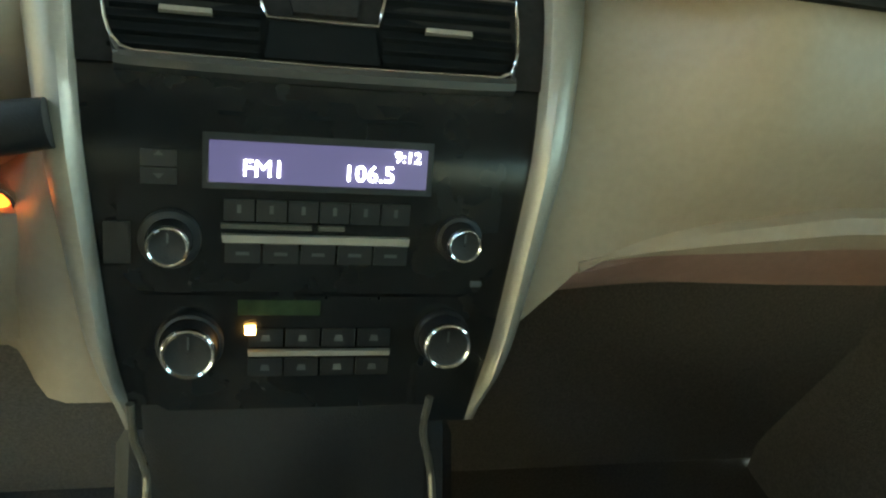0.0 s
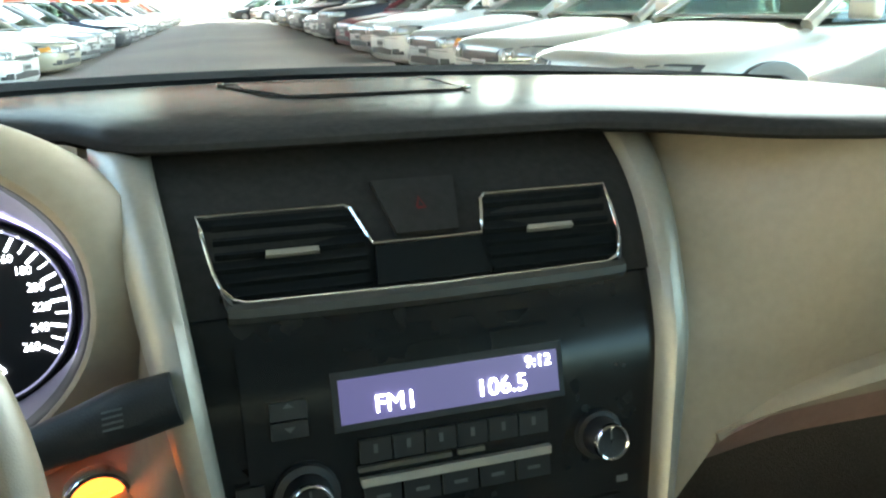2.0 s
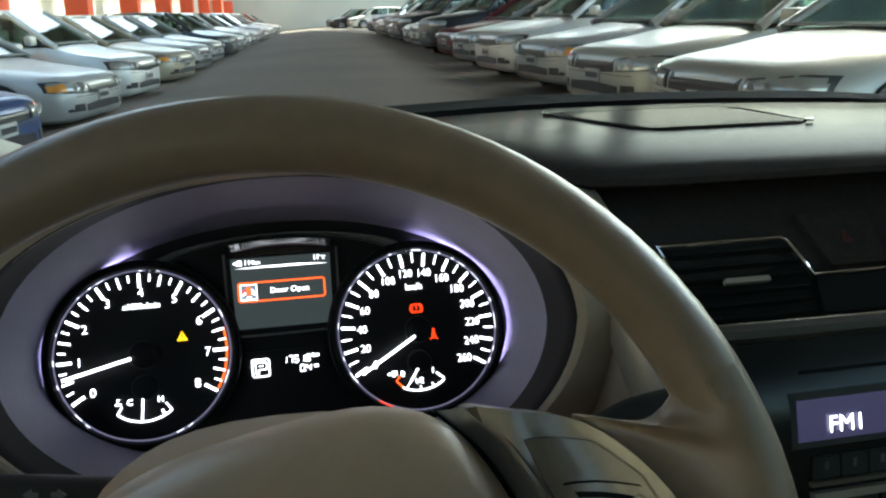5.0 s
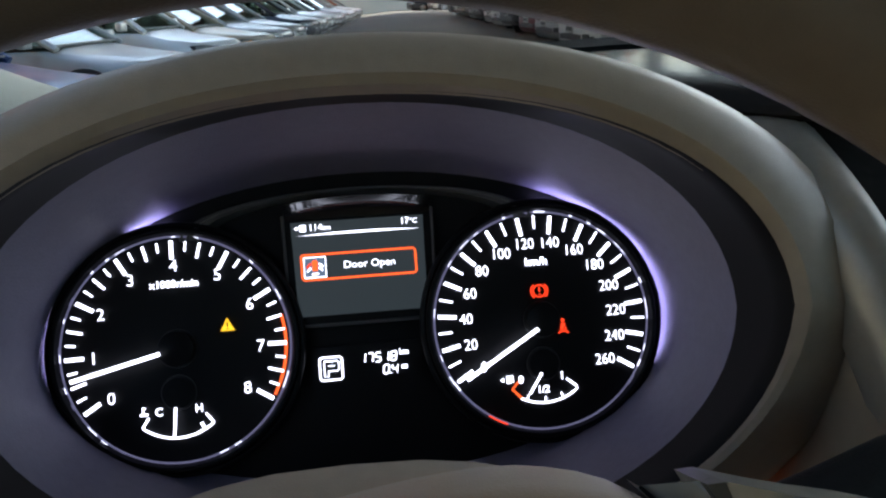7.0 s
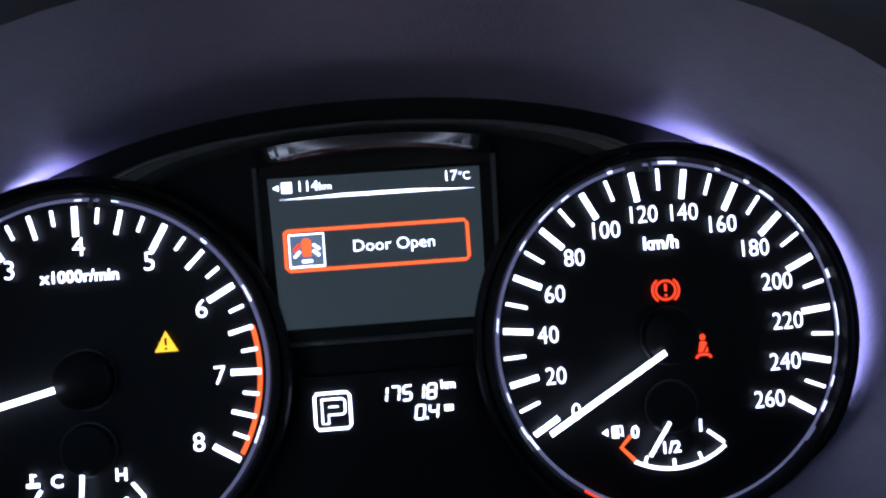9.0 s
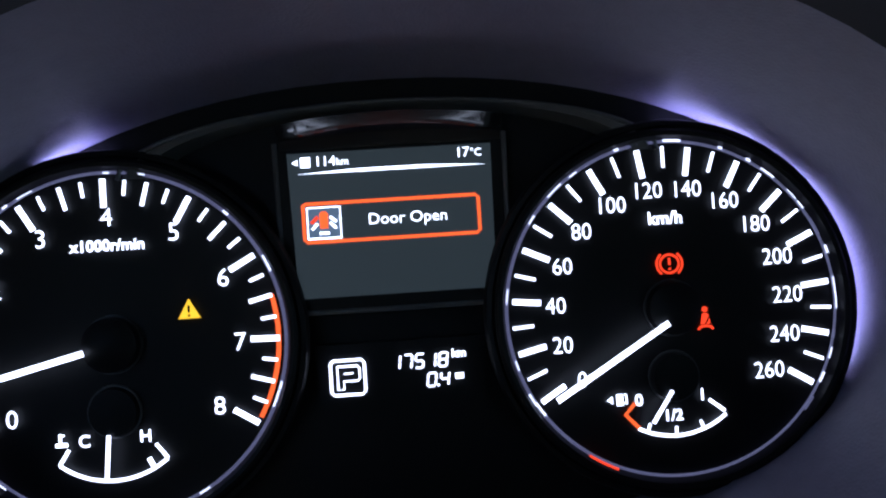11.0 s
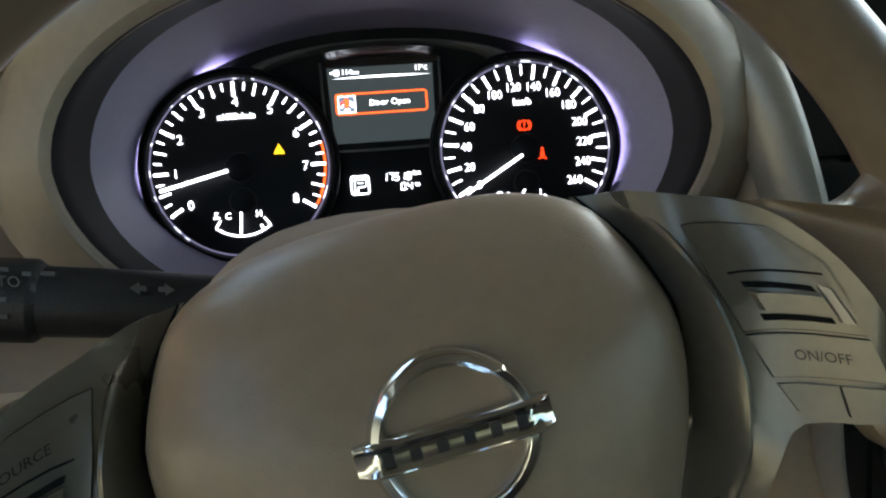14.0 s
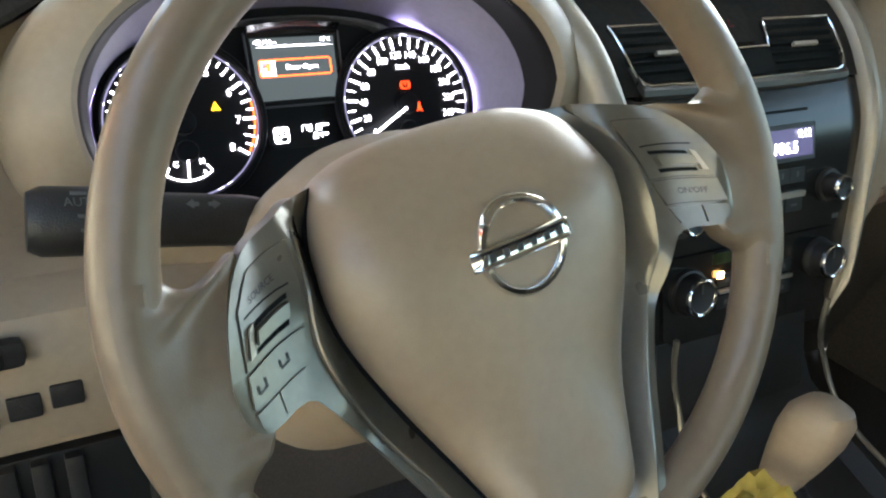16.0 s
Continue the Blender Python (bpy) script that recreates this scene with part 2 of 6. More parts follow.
def tube(points, r, n=10, closed=False, flat=1.0):
    pts = [Vector(p) for p in points]
    rows = []
    m = len(pts)
    ref = Vector((0.13, 0.21, 0.97))
    for i, p in enumerate(pts):
        d = (pts[(i + 1) % m] - pts[i - 1]) if closed or 0 < i < m - 1 else (pts[1] - pts[0] if i == 0 else pts[-1] - pts[-2])
        d.normalize()
        a = ref - d * ref.dot(d)
        a.normalize()
        b = d.cross(a)
        rr = r[i] if isinstance(r, (list, tuple)) else r
        rows.append([p + (a * math.cos(2 * math.pi * k / n) + b * math.sin(2 * math.pi * k / n) * flat) * rr for k in range(n)])
    if closed:
        rows.append(rows[0])
    bm = grid(rows, closed=True, caps=not closed)
    bmesh.ops.remove_doubles(bm, verts=bm.verts, dist=1e-7)
    return bm


def joined(bms):
    out = bmesh.new()
    for b in bms:
        me = bpy.data.meshes.new("tmp")
        b.to_mesh(me)
        b.free()
        out.from_mesh(me)
        bpy.data.meshes.remove(me)
    return out


def stroke(points, width, f, w0, w1):
    """A flat line of that width along (u, v) points."""
    left, right = [], []
    n = len(points)
    for i, p in enumerate(points):
        a, b = points[max(i - 1, 0)], points[min(i + 1, n - 1)]
        dx, dy = b[0] - a[0], b[1] - a[1]
        d = math.hypot(dx, dy) or 1
        left.append((p[0] - dy / d * width / 2, p[1] + dx / d * width / 2))
        right.append((p[0] + dy / d * width / 2, p[1] - dx / d * width / 2))
    bm = bmesh.new()
    la, ra = [bm.verts.new((u, v, w1)) for u, v in left], [bm.verts.new((u, v, w1)) for u, v in right]
    for i in range(n - 1):
        bm.faces.new((ra[i], ra[i + 1], la[i + 1], la[i]))
    return mapped(bm, f)


def outline_stroke(points, width, f, w):
    return stroke(list(points) + [points[0], points[1]], width, f, w, w)


def words(name, text, f, u, v, size, material, parent, align="CENTER", w=0.0012, label="", turn=0.0, stretch=1.0, bold=0.0):
    """Lettering in the frame f (a matrix), size in cabin units, laid flat on it."""
    cu = bpy.data.curves.new(name, "FONT")
    cu.body, cu.size, cu.align_x, cu.align_y = text, size, align, "CENTER"
    cu.offset = bold
    cu.resolution_u = 3
    tmp = bpy.data.objects.new(name, cu)
    me = bpy.data.meshes.new_from_object(tmp)
    bpy.data.objects.remove(tmp)
    bm = bmesh.new()
    bm.from_mesh(me)
    bpy.data.meshes.remove(me)
    bmesh.ops.transform(bm, matrix=pose(u, v, w, 0, 0, turn) @ Matrix.Diagonal((stretch, 1, 1, 1)), verts=bm.verts)
    mapped(bm, f)
    return part(name, bm, material, parent, label, smooth=False)


def smooth_curve(pts, n):
    """n points along a Catmull-Rom curve through pts."""
    P = [Vector(p) for p in pts]
    P = [2 * P[0] - P[1]] + P + [2 * P[-1] - P[-2]]
    out = []
    for i in range(n):
        t = i / (n - 1) * (len(P) - 3)
        k = min(int(t), len(P) - 4)
        s = t - k
        a, b, c, d = P[k:k + 4]
        out.append(0.5 * ((2 * b) + (c - a) * s + (2 * a - 5 * b + 4 * c - d) * s * s + (3 * b - a - 3 * c + d) * s ** 3))
    return out


def curve_at(table, x):
    """Linear look-up in rows of (x, value...)."""
    xs = [r[0] for r in table]
    return [float(np.interp(x, xs, [r[k] for r in table])) for k in range(1, len(table[0]))]


# ---- the cabin: dashboard ----
STACK = [(0.60, 0.555), (0.66, 0.565), (0.70, 0.572), (0.76, 0.583), (0.82, 0.594), (0.86, 0.602), (0.90, 0.609), (0.92, 0.616), (0.94, 0.628), (0.96, 0.642), (0.98, 0.657), (1.0, 0.680), (1.01, 0.695), (1.02, 0.714), (1.03, 0.736), (1.05, 0.770)]


def softened(table, z, reach=0.014):
    """A table look-up with its kinks rounded off."""
    zs = [r[0] for r in table]
    return float(np.mean(np.interp([z + reach * k / 6 for k in range(-6, 7)], zs, [r[1] for r in table])))


def stack_y(z):
    return softened(STACK, z)


SC = 1.07  # the stack's own drawing unit


def stack_x(x):
    return 0.0085 + SC * x


def stack_z(z):
    return 0.9966 - 1.073 * (0.9985 - z)


def on_stack(x, z, w=0.0):
    """A place on the centre stack's face, drawn in its own unit, w out towards the seats."""
    z = stack_z(z)
    dy = (stack_y(z + 0.012) - stack_y(z - 0.012)) / 0.024
    n = Vector((0, -1, dy)).normalized()
    return Vector((stack_x(x), stack_y(z), z)) + n * w * SC


def stack_frame(x, z):
    z = stack_z(z)
    dy = (stack_y(z + 0.012) - stack_y(z - 0.012)) / 0.024
    return frame3((stack_x(x), stack_y(z), z), (1, 0, 0), (0, dy, 1)) @ Matrix.Scale(SC, 4)


def trim_edge(table, z, side):
    """Where a silver strip's edge stands at that height."""
    return stack_x(side * curve_at(table, 0.9985 - (0.9966 - z) / 1.073)[0])


def glass_y(x):
    """Where the windscreen meets the dash."""
    return max(1.13 - 0.85 * x * x, 0.70)


def lip_y(x):
    """The front edge of the dark upper pad."""
    return curve_at([(-0.8, 0.64), (-0.62, 0.66), (-0.59, 0.70), (-0.55, 0.79), (-0.45, 0.80), (-0.25, 0.80), (-0.205, 0.77), (-0.18, 0.722), (-0.165, 0.708), (-0.12, 0.700), (0.14, 0.698), (0.19, 0.672), (0.24, 0.622), (0.30, 0.598), (0.45, 0.578), (0.8, 0.605)], x)[0]


dash = thing("dashboard", (0, 0.75, 0.75), "two-tone car dashboard, dark grey vinyl top over beige panels", "dashboard")
rows = []
for i in range(65):
    x = -0.74 + 1.48 * i / 64
    b, a = glass_y(x), lip_y(x)
    drop = 0.05 * max(0, abs(x) - 0.45) / 0.3
    pr = [(b + 0.03, 1.022), (b, 1.038), (b - 0.04, 1.045), (a + 0.6 * (b - a), 1.049), (a + 0.35 * (b - a), 1.0505), (a + 0.16 * (b - a), 1.0495), (a + 0.030, 1.0475), (a + 0.012, 1.0455), (a + 0.002, 1.0415), (a, 1.0375), (a + 0.006, 1.034), (a + 0.04, 1.032)]
    rows.append([(x, y, z - drop) for y, z in pr])
part("upper_pad", thick(grid(rows), 0.006), M_PAD, dash, "dark grey grained vinyl dash top")
# defroster gap and black glass edge along the windscreen foot
rows = []
for i in range(65):
    x = -0.52 + 1.02 * i / 64
    b = glass_y(x)
    e = min(1, (64 - i) / 14)
    rows.append([(x, b + 0.012 + 0.024 * e, 1.043 + 0.009 * e), (x, b + 0.012, 1.042 + 0.007 * e), (x, b + 0.008 - 0.012 * e, 1.041 + 0.006 * e), (x, b + 0.008 - 0.010 * e, 1.03)])
part("defroster_edge", thick(grid(rows), 0.003), M_DEEP, dash, "black strip along the windscreen foot")
# speaker grille with its slots
gr = [(-0.094, 1.010), (-0.078, 1.018), (0.098, 1.018), (0.116, 0.985), (0.110, 0.868), (0.096, 0.856), (-0.040, 0.856), (-0.060, 0.872)]


def on_top(x, y, w):
    a, b = lip_y(x), glass_y(x)
    s = (y - a) / (b - a)
    return (x, y, curve_at([(0.0, 1.04), (0.04, 1.0465), (0.16, 1.0495), (0.35, 1.0505), (0.6, 1.049), (0.93, 1.045), (1.0, 1.038)], s)[0] + w)


bm = prism(gr, lambda u, v, w: on_top(u, v, w), -0.002, 0.0006, 0.0)
grille = part("speaker_grille", bm, M_BLACK, dash, "slotted dark grey speaker grille", smooth=False)
for i in range(60):
    x = -0.074 + 0.178 * i / 59
    y1 = 1.012
    y0 = 0.862 if x > -0.045 else 0.862 + (-0.045 - x) * 2.9
    rib = grid([[on_top(x - 0.0012, y, 0.0004), on_top(x - 0.0009, y, 0.0018), on_top(x + 0.0009, y, 0.0018), on_top(x + 0.0012, y, 0.0004)] for y in (y0, y0 + 0.35 * (y1 - y0), y0 + 0.7 * (y1 - y0), y1)])
    part("rib", rib, M_PAD, grille, smooth=False)
border = [on_top(u, v, 0.0008) for u, v in gr]
part("border", tube(border, 0.0013, 6, closed=True), M_PAD, grille)
for u in (-0.092, 0.1085):
    part("clip", mapped(box((0, 0, 0), (0.007, 0.004, 0.003), 0.001), Matrix.Translation(Vector(on_top(u, 1.012 if u < 0 else 0.860, 0.0025)))), M_CHROME, grille, "bright metal clip")

# beige panels right and left of the stack
TRIM_IN = [(0.735, 0.106), (0.775, 0.119), (0.856, 0.1285), (0.92, 0.1345), (0.985, 0.1425), (1.01, 0.1475), (1.04, 0.155)]
TRIM_OUT = [(0.735, 0.110), (0.775, 0.134), (0.856, 0.148), (0.92, 0.1585), (0.985, 0.171), (1.01, 0.179), (1.04, 0.195)]


def passenger_y(x, z):
    """The beige face on the passenger's side."""
    s = min(1, max(0, (x - 0.185) / 0.14))
    s = s * s * (3 - 2 * s)
    near = stack_y(z) + 0.004
    far = curve_at([(0.74, 0.655), (0.80, 0.635), (0.85, 0.607), (0.90, 0.588), (0.95, 0.58), (0.99, 0.584), (1.02, 0.594), (1.05, 0.612)], z)[0]
    far += 0.10 * max(0, x - 0.55) ** 2
    return near * (1 - s) + far * s


def panel_foot(x):
    return curve_at([(0.10, 0.735), (0.135, 0.765), (0.16, 0.79), (0.205, 0.834), (0.25, 0.853), (0.30, 0.872), (0.39, 0.892), (0.75, 0.905)], x)[0]


rows = []
for i in range(34):
    x = 0.118 + 0.60 * (i / 33) ** 1.25
    z0 = panel_foot(x)
    col = []
    for j in range(19):
        z = z0 + (1.036 - z0) * j / 18
        xx = max(x, trim_edge(TRIM_OUT, z, 1) - 0.012)
        col.append((xx, passenger_y(xx, z), z))
    rows.append(col)
part("passenger_panel", thick(grid(rows), 0.006), M_BEIGE, dash, "beige soft panel on the passenger side")
# rounded ledge under it, then the glove box lid
rows = []
for i in range(30):
    x = 0.20 + 0.52 * i / 29
    z0 = panel_foot(x)
    z1 = curve_at([(0.2, 0.834), (0.29, 0.8455), (0.40, 0.855), (0.75, 0.862)], x)[0]
    y = passenger_y(x, z0)
    h = z0 - z1
    b = min(1, max(0, (x - 0.2) / 0.08))
    rows.append([(x, y + 0.006, z0 + 0.002), (x, y - 0.010 * b, z0 - 0.1 * h), (x, y - 0.015 * b, z0 - 0.40 * h), (x, y - 0.010 * b, z0 - 0.8 * h), (x, y + 0.008, z1), (x, y + 0.03, z1 - 0.001)])
part("ledge", thick(grid(rows), 0.003), M_BEIGE, dash, "beige rounded ledge over the glove box")
lid = []
for i in range(30):
    x = 0.165 + 0.555 * i / 29
    z1 = curve_at([(0.165, 0.806), (0.2, 0.828), (0.29, 0.8415), (0.40, 0.851), (0.75, 0.858)], x)[0]
    z0 = curve_at([(0.165, 0.796), (0.3, 0.799), (0.75, 0.803)], x)[0]
    y = max(0.605, passenger_y(x, z1) + 0.012)
    lid.append([(x, y + 0.05, z1), (x, y + 0.006, z1 - 0.001), (x, y + 0.001, z1 - 0.008), (x, y + 0.006, 0.5 * (z0 + z1)), (x, y + 0.014, z0 + 0.004), (x, y + 0.022, z0), (x, y + 0.12, z0 - 0.002)])
part("glove_box_lid", thick(grid(lid), 0.003), M_BEIGE_DARK, dash, "brownish beige glove box lid")


def driver_y(x, z):
    far = curve_at([(0.70, 0.66), (0.80, 0.64), (0.85, 0.66), (0.875, 0.74), (0.90, 0.77), (0.95, 0.785), (1.02, 0.79), (1.06, 0.79)], z)[0]
    s = min(1, max(0, (-0.15 - x) / 0.05))
    s = s * s * (3 - 2 * s)
    return (stack_y(z) + 0.004) * (1 - s) + far * s


rows = []
for i in range(60):
    x = -0.118 - 0.60 * i / 59
    col = []
    for j in range(41):
        z0 = 0.735
        z = z0 + (1.038 - z0) * j / 40
        xx = min(x, trim_edge(TRIM_OUT, z, -1) + 0.012)
        col.append((xx, driver_y(xx, z), z))
    rows.append(col)
bm = grid(rows)
hole = [f for f in bm.faces if abs((f.calc_center_median().x + 0.372) / 0.205) ** 2.3 + abs((f.calc_center_median().z - 0.945) / (0.14 if f.calc_center_median().z > 0.945 else 0.112)) ** 2.3 < 1]
bmesh.ops.delete(bm, geom=hole, context="FACES")
part("driver_panel", thick(bm, 0.006), M_BEIGE, dash, "beige panel behind the steering wheel")

# silver strips that frame the stack
for side in (1, -1):
    rows = []
    for i in range(44):
        z = 0.735 + 0.30 * i / 43
        a, b = softened(TRIM_IN, z, 0.03), softened(TRIM_OUT, z, 0.03)
        e = min(1, i / 5, (43 - i) / 2.0 + 0.25)
        sec = [(0.0, -0.012), (0.0, 0.004), (0.10, 0.0105), (0.3, 0.0135), (0.55, 0.0125), (0.8, 0.008), (0.95, 0.001), (1.0, -0.014)]
        rows.append([on_stack(side * (a + (b - a) * s), z, w * e if w > 0 else w) for s, w in sec])
    part("trim_strip", grid(rows), M_SILVER, dash, "satin silver trim strip beside the stack")

# ---- centre stack ----
stack = thing("centre_stack", (0, 0.57, 0.745), "gloss black centre stack between satin silver strips", "centre stack")
rows = []
for i in range(50):
    z = 0.735 + 0.235 * i / 49
    w = curve_at(TRIM_IN, z)[0] + 0.004
    rows.append([on_stack(w * (-1 + 2 * k / 12), z, 0.0) for k in range(13)])
part("face", grid(rows), M_PIANO, stack, "gloss black plastic face")
rows = []
for i in range(24):
    z = 0.955 + 0.083 * i / 23
    w = curve_at(TRIM_IN, z)[0] + 0.004
    rows.append([on_stack(w * (-1 + 2 * k / 12), z, 0.0025) for k in range(13)])
part("upper_face", grid(rows), M_PAD, stack, "matt dark grey face round the vents")
# hazard switch
part("hazard_switch", prism([(-0.026, 1.0085), (0.0265, 1.0085), (0.02, 0.984), (-0.0185, 0.984)], on_stack, 0.001, 0.0065, 0.0), M_PAD, stack, "dark hazard warning switch")
tri = [(-0.0027, 0.9945), (0.0027, 0.9945), (0.0, 0.9992), (-0.0027, 0.9945)]
part("red_triangle", stroke(tri, 0.0014, on_stack, 0, 0.0072), mat("hazard_red", (0.09, 0.010, 0.009), 0.6, spec=0.1), stack, "dull red triangle mark")

vent = thing("air_vent", (0, 0.66, 0.96), "pair of black air vents in one thin chrome frame", "air vent")
V_OUT = [(-0.1295, 0.9985), (-0.0455, 0.9985), (-0.0425, 0.9972), (-0.034, 0.9805), (0.033, 0.9805), (0.0385, 0.9962), (0.0415, 0.9985), (0.1245, 0.9985), (0.1225, 0.974), (0.1208, 0.9675), (0.1170, 0.9625), (0.1105, 0.9600), (0.0, 0.9588), (-0.108, 0.9600), (-0.1155, 0.9622), (-0.1205, 0.9668), (-0.1235, 0.974)]
part("recess", prism(V_OUT, on_stack, 0.0026, 0.0032), M_DEEP, vent, smooth=False)
ends = V_OUT + [V_OUT[0]]
frame_pts = []
for (u0, v0), (u1, v1) in zip(ends, ends[1:]):
    for k in range(5):
        frame_pts.append(on_stack(u0 + (u1 - u0) * k / 5, v0 + (v1 - v0) * k / 5, 0.0065))
part("frame", tube(frame_pts, 0.0013, 8, closed=True), M_CHROME, vent, "thin chrome vent frame")
foot = V_OUT[8:]
low = []
for k, p in enumerate(smooth_curve([(u, v, 0) for u, v in foot], 41)):
    t = 2 * k / 40 - 1
    d = 1 - abs(t) ** 6
    ox, oz = -0.55 * math.copysign(abs(t) ** 4, t) * -1 * d, -d
    low.append([on_stack(p.x + ox * g, p.y + oz * g, w) for g, w in ((0.0004, 0.0070), (0.0035, 0.0084), (0.0070, 0.0064), (0.0085, 0.0010))])
part("lower_lip", grid(low), M_LIP, vent, "dull grey lower lip of the vent")
for a, b, top in ((-0.122, -0.038, 0.9965), (0.036, 0.119, 0.9965)):
    for k in range(6):
        z = 0.9635 + k * 0.0062
        bl = []
        for i in range(12):
            x = a + (b - a) * i / 11
            bl.append([on_stack(x, z + 0.0012, 0.0032), on_stack(x, z + 0.0008, 0.0062), on_stack(x, z - 0.0004, 0.0064), on_stack(x, z - 0.0016, 0.0034)])
        part("slat", grid(bl), M_DEEP, vent)
    m = (a + b) / 2
    part("tab", prism([(m - 0.015, 0.9790), (m + 0.015, 0.9790), (m + 0.0145, 0.9812), (m - 0.0145, 0.9812)], on_stack, 0.005, 0.0090, 0.0012), M_SILVER, vent, "silver vent slider")
part("middle_block", prism([(-0.032, 0.9795), (0.031, 0.9795), (0.034, 0.9615), (-0.035, 0.9615)], on_stack, 0.003, 0.006, 0.001), M_DEEP, vent)

def stack_slab(table, z0, z1, w):
    """A thin plate that follows the stack's face, as wide as the table says."""
    rows = []
    for i in range(29):
        z = z0 + (z1 - z0) * i / 28
        h = curve_at(table, z)[0]
        rows.append([on_stack(-h, z, 0)] + [on_stack(h * (-1 + 2 * k / 12), z, w) for k in range(13)] + [on_stack(h, z, 0)])
    return grid(rows)


# ---- radio ----
radio = thing("car_radio", (0, 0.60, 0.84), "gloss black car radio with a lit violet display", "radio")
part("face_plate", stack_slab([(0.829, 0.106), (0.842, 0.116), (0.942, 0.117)], 0.829, 0.942, 0.003), M_PIANO, radio)
part("disc_slot", prism([(-0.060, 0.9345), (0.062, 0.9345), (0.062, 0.9325), (-0.060, 0.9325)], on_stack, 0.0031, 0.0036), M_DEEP, radio, smooth=False)
part("display_bezel", prism([(-0.069, 0.9235), (0.069, 0.9235), (0.069, 0.8925), (-0.069, 0.8925)], on_stack, 0.0025, 0.0042, 0.0008), M_BLACK, radio)
lcd = part("display", prism([(-0.0652, 0.9195), (0.0652, 0.9195), (0.0652, 0.8965), (-0.0652, 0.8965)], on_stack, 0.003, 0.0048), M_RADIO_LCD, radio, "dim violet radio display", smooth=False)
FD = stack_frame(0, 0.908)
words("station_band", "FM1", FD, -0.034, -0.0035, 0.0142, M_LIT, lcd, w=0.0058, stretch=1.0)
words("station_frequency", "106.5", FD, 0.0290, -0.0040, 0.0142, M_LIT, lcd, w=0.0058, stretch=1.02)
words("clock_time", "9:12", FD, 0.0525, 0.0073, 0.0098, M_LIT, lcd, w=0.0058)
# preset rows
for k in range(6):
    x = -0.0475 + 0.019 * k
    part("preset_button", prism([(x - 0.009, 0.8865), (x + 0.009, 0.8865), (x + 0.009, 0.8735), (x - 0.009, 0.8735)], on_stack, 0.0025, 0.0052, 0.0012), M_BUTTON, radio)
    part("preset_mark", prism([(x - 0.0012, 0.8835), (x + 0.0012, 0.8835), (x + 0.0012, 0.8785), (x - 0.0012, 0.8785)], on_stack, 0.0052, 0.0055), M_PRINT, radio, smooth=False)
for x0, x1, z in ((-0.058, -0.004, 0.8705), (0.0, 0.016, 0.8705)):
    part("button_edge", prism([(x0, z + 0.0014), (x1, z + 0.0014), (x1, z - 0.0014), (x0, z - 0.0014)], on_stack, 0.003, 0.0062, 0.0006), M_SPOKE, radio)
part("silver_bar", prism([(-0.0575, 0.8655), (0.0572, 0.8655), (0.0568, 0.8608), (-0.0568, 0.8608)], on_stack, 0.003, 0.0075, 0.0012), M_SILVER, radio, "thin silver bar across the buttons")
for k in range(5):
    x = -0.045 + 0.0228 * k
    part("mode_button", prism([(x - 0.0105, 0.8595), (x + 0.0105, 0.8595), (x + 0.0105, 0.8475), (x - 0.0105, 0.8475)], on_stack, 0.0025, 0.0048, 0.0012), M_BUTTON, radio)
    part("button_print", prism([(x - 0.004, 0.8545), (x + 0.004, 0.8545), (x + 0.004, 0.8525), (x - 0.004, 0.8525)], on_stack, 0.0048, 0.0051), M_PRINT, radio, smooth=False)
for z in (0.9085, 0.8985):
    part("seek_button", prism([(-0.103, z + 0.0045), (-0.083, z + 0.0045), (-0.083, z - 0.0045), (-0.103, z - 0.0045)], on_stack, 0.0025, 0.0048, 0.0012), M_BUTTON, radio)
    part("button_print", prism([(-0.096, z + 0.0015), (-0.090, z + 0.0015), (-0.093, z - 0.0015 if z < 0.9 else z + 0.004)], on_stack, 0.0048, 0.0051), M_PRINT, radio, smooth=False)
part("side_button", prism([(-0.124, 0.871), (-0.109, 0.871), (-0.109, 0.846), (-0.124, 0.846)], on_stack, 0.001, 0.0045, 0.0015), M_BUTTON, radio)
part("jack_mark", prism([(0.101, 0.8375), (0.1085, 0.8375), (0.1085, 0.8335), (0.101, 0.8335)], on_stack, 0.0005, 0.0035), M_PRINT, radio, smooth=False)


def knob(name, owner, x, z, r, base, label):
    f = stack_frame(x, z)
    k = part(name, turned([(base, 0.002), (base, 0.006), (base * 0.97, 0.0075), (r * 1.12, 0.008), (r * 1.1, 0.0095)], f), M_BLACK, owner, label)
    part("grip", turned([(r * 1.06, 0.008), (r * 1.04, 0.018), (r * 0.99, 0.021), (r * 0.84, 0.0222)], f), M_BLACK, k)
    part("chrome_ring", turned([(r * 1.02, 0.0195), (r * 1.0, 0.0222), (r * 0.93, 0.0232), (r * 0.84, 0.0225), (r * 0.8, 0.021)], f), M_CHROME, k, "chrome ring of the knob")
    part("cap", turned([(r * 0.82, 0.0215), (r * 0.6, 0.0208), (0.0004, 0.0206)], f), M_BLACK, k)
    part("pointer", mapped(box((0, r * 0.45, 0.0212), (0.0012, r * 0.5, 0.0008)), f), M_PRINT, k, smooth=False)


knob("volume_knob", radio, -0.087, 0.8615, 0.0122, 0.0182, "black volume knob with a chrome ring")
knob("tuning_knob", radio, 0.0895, 0.866, 0.0108, 0.0152, "black tuning knob with a chrome ring")

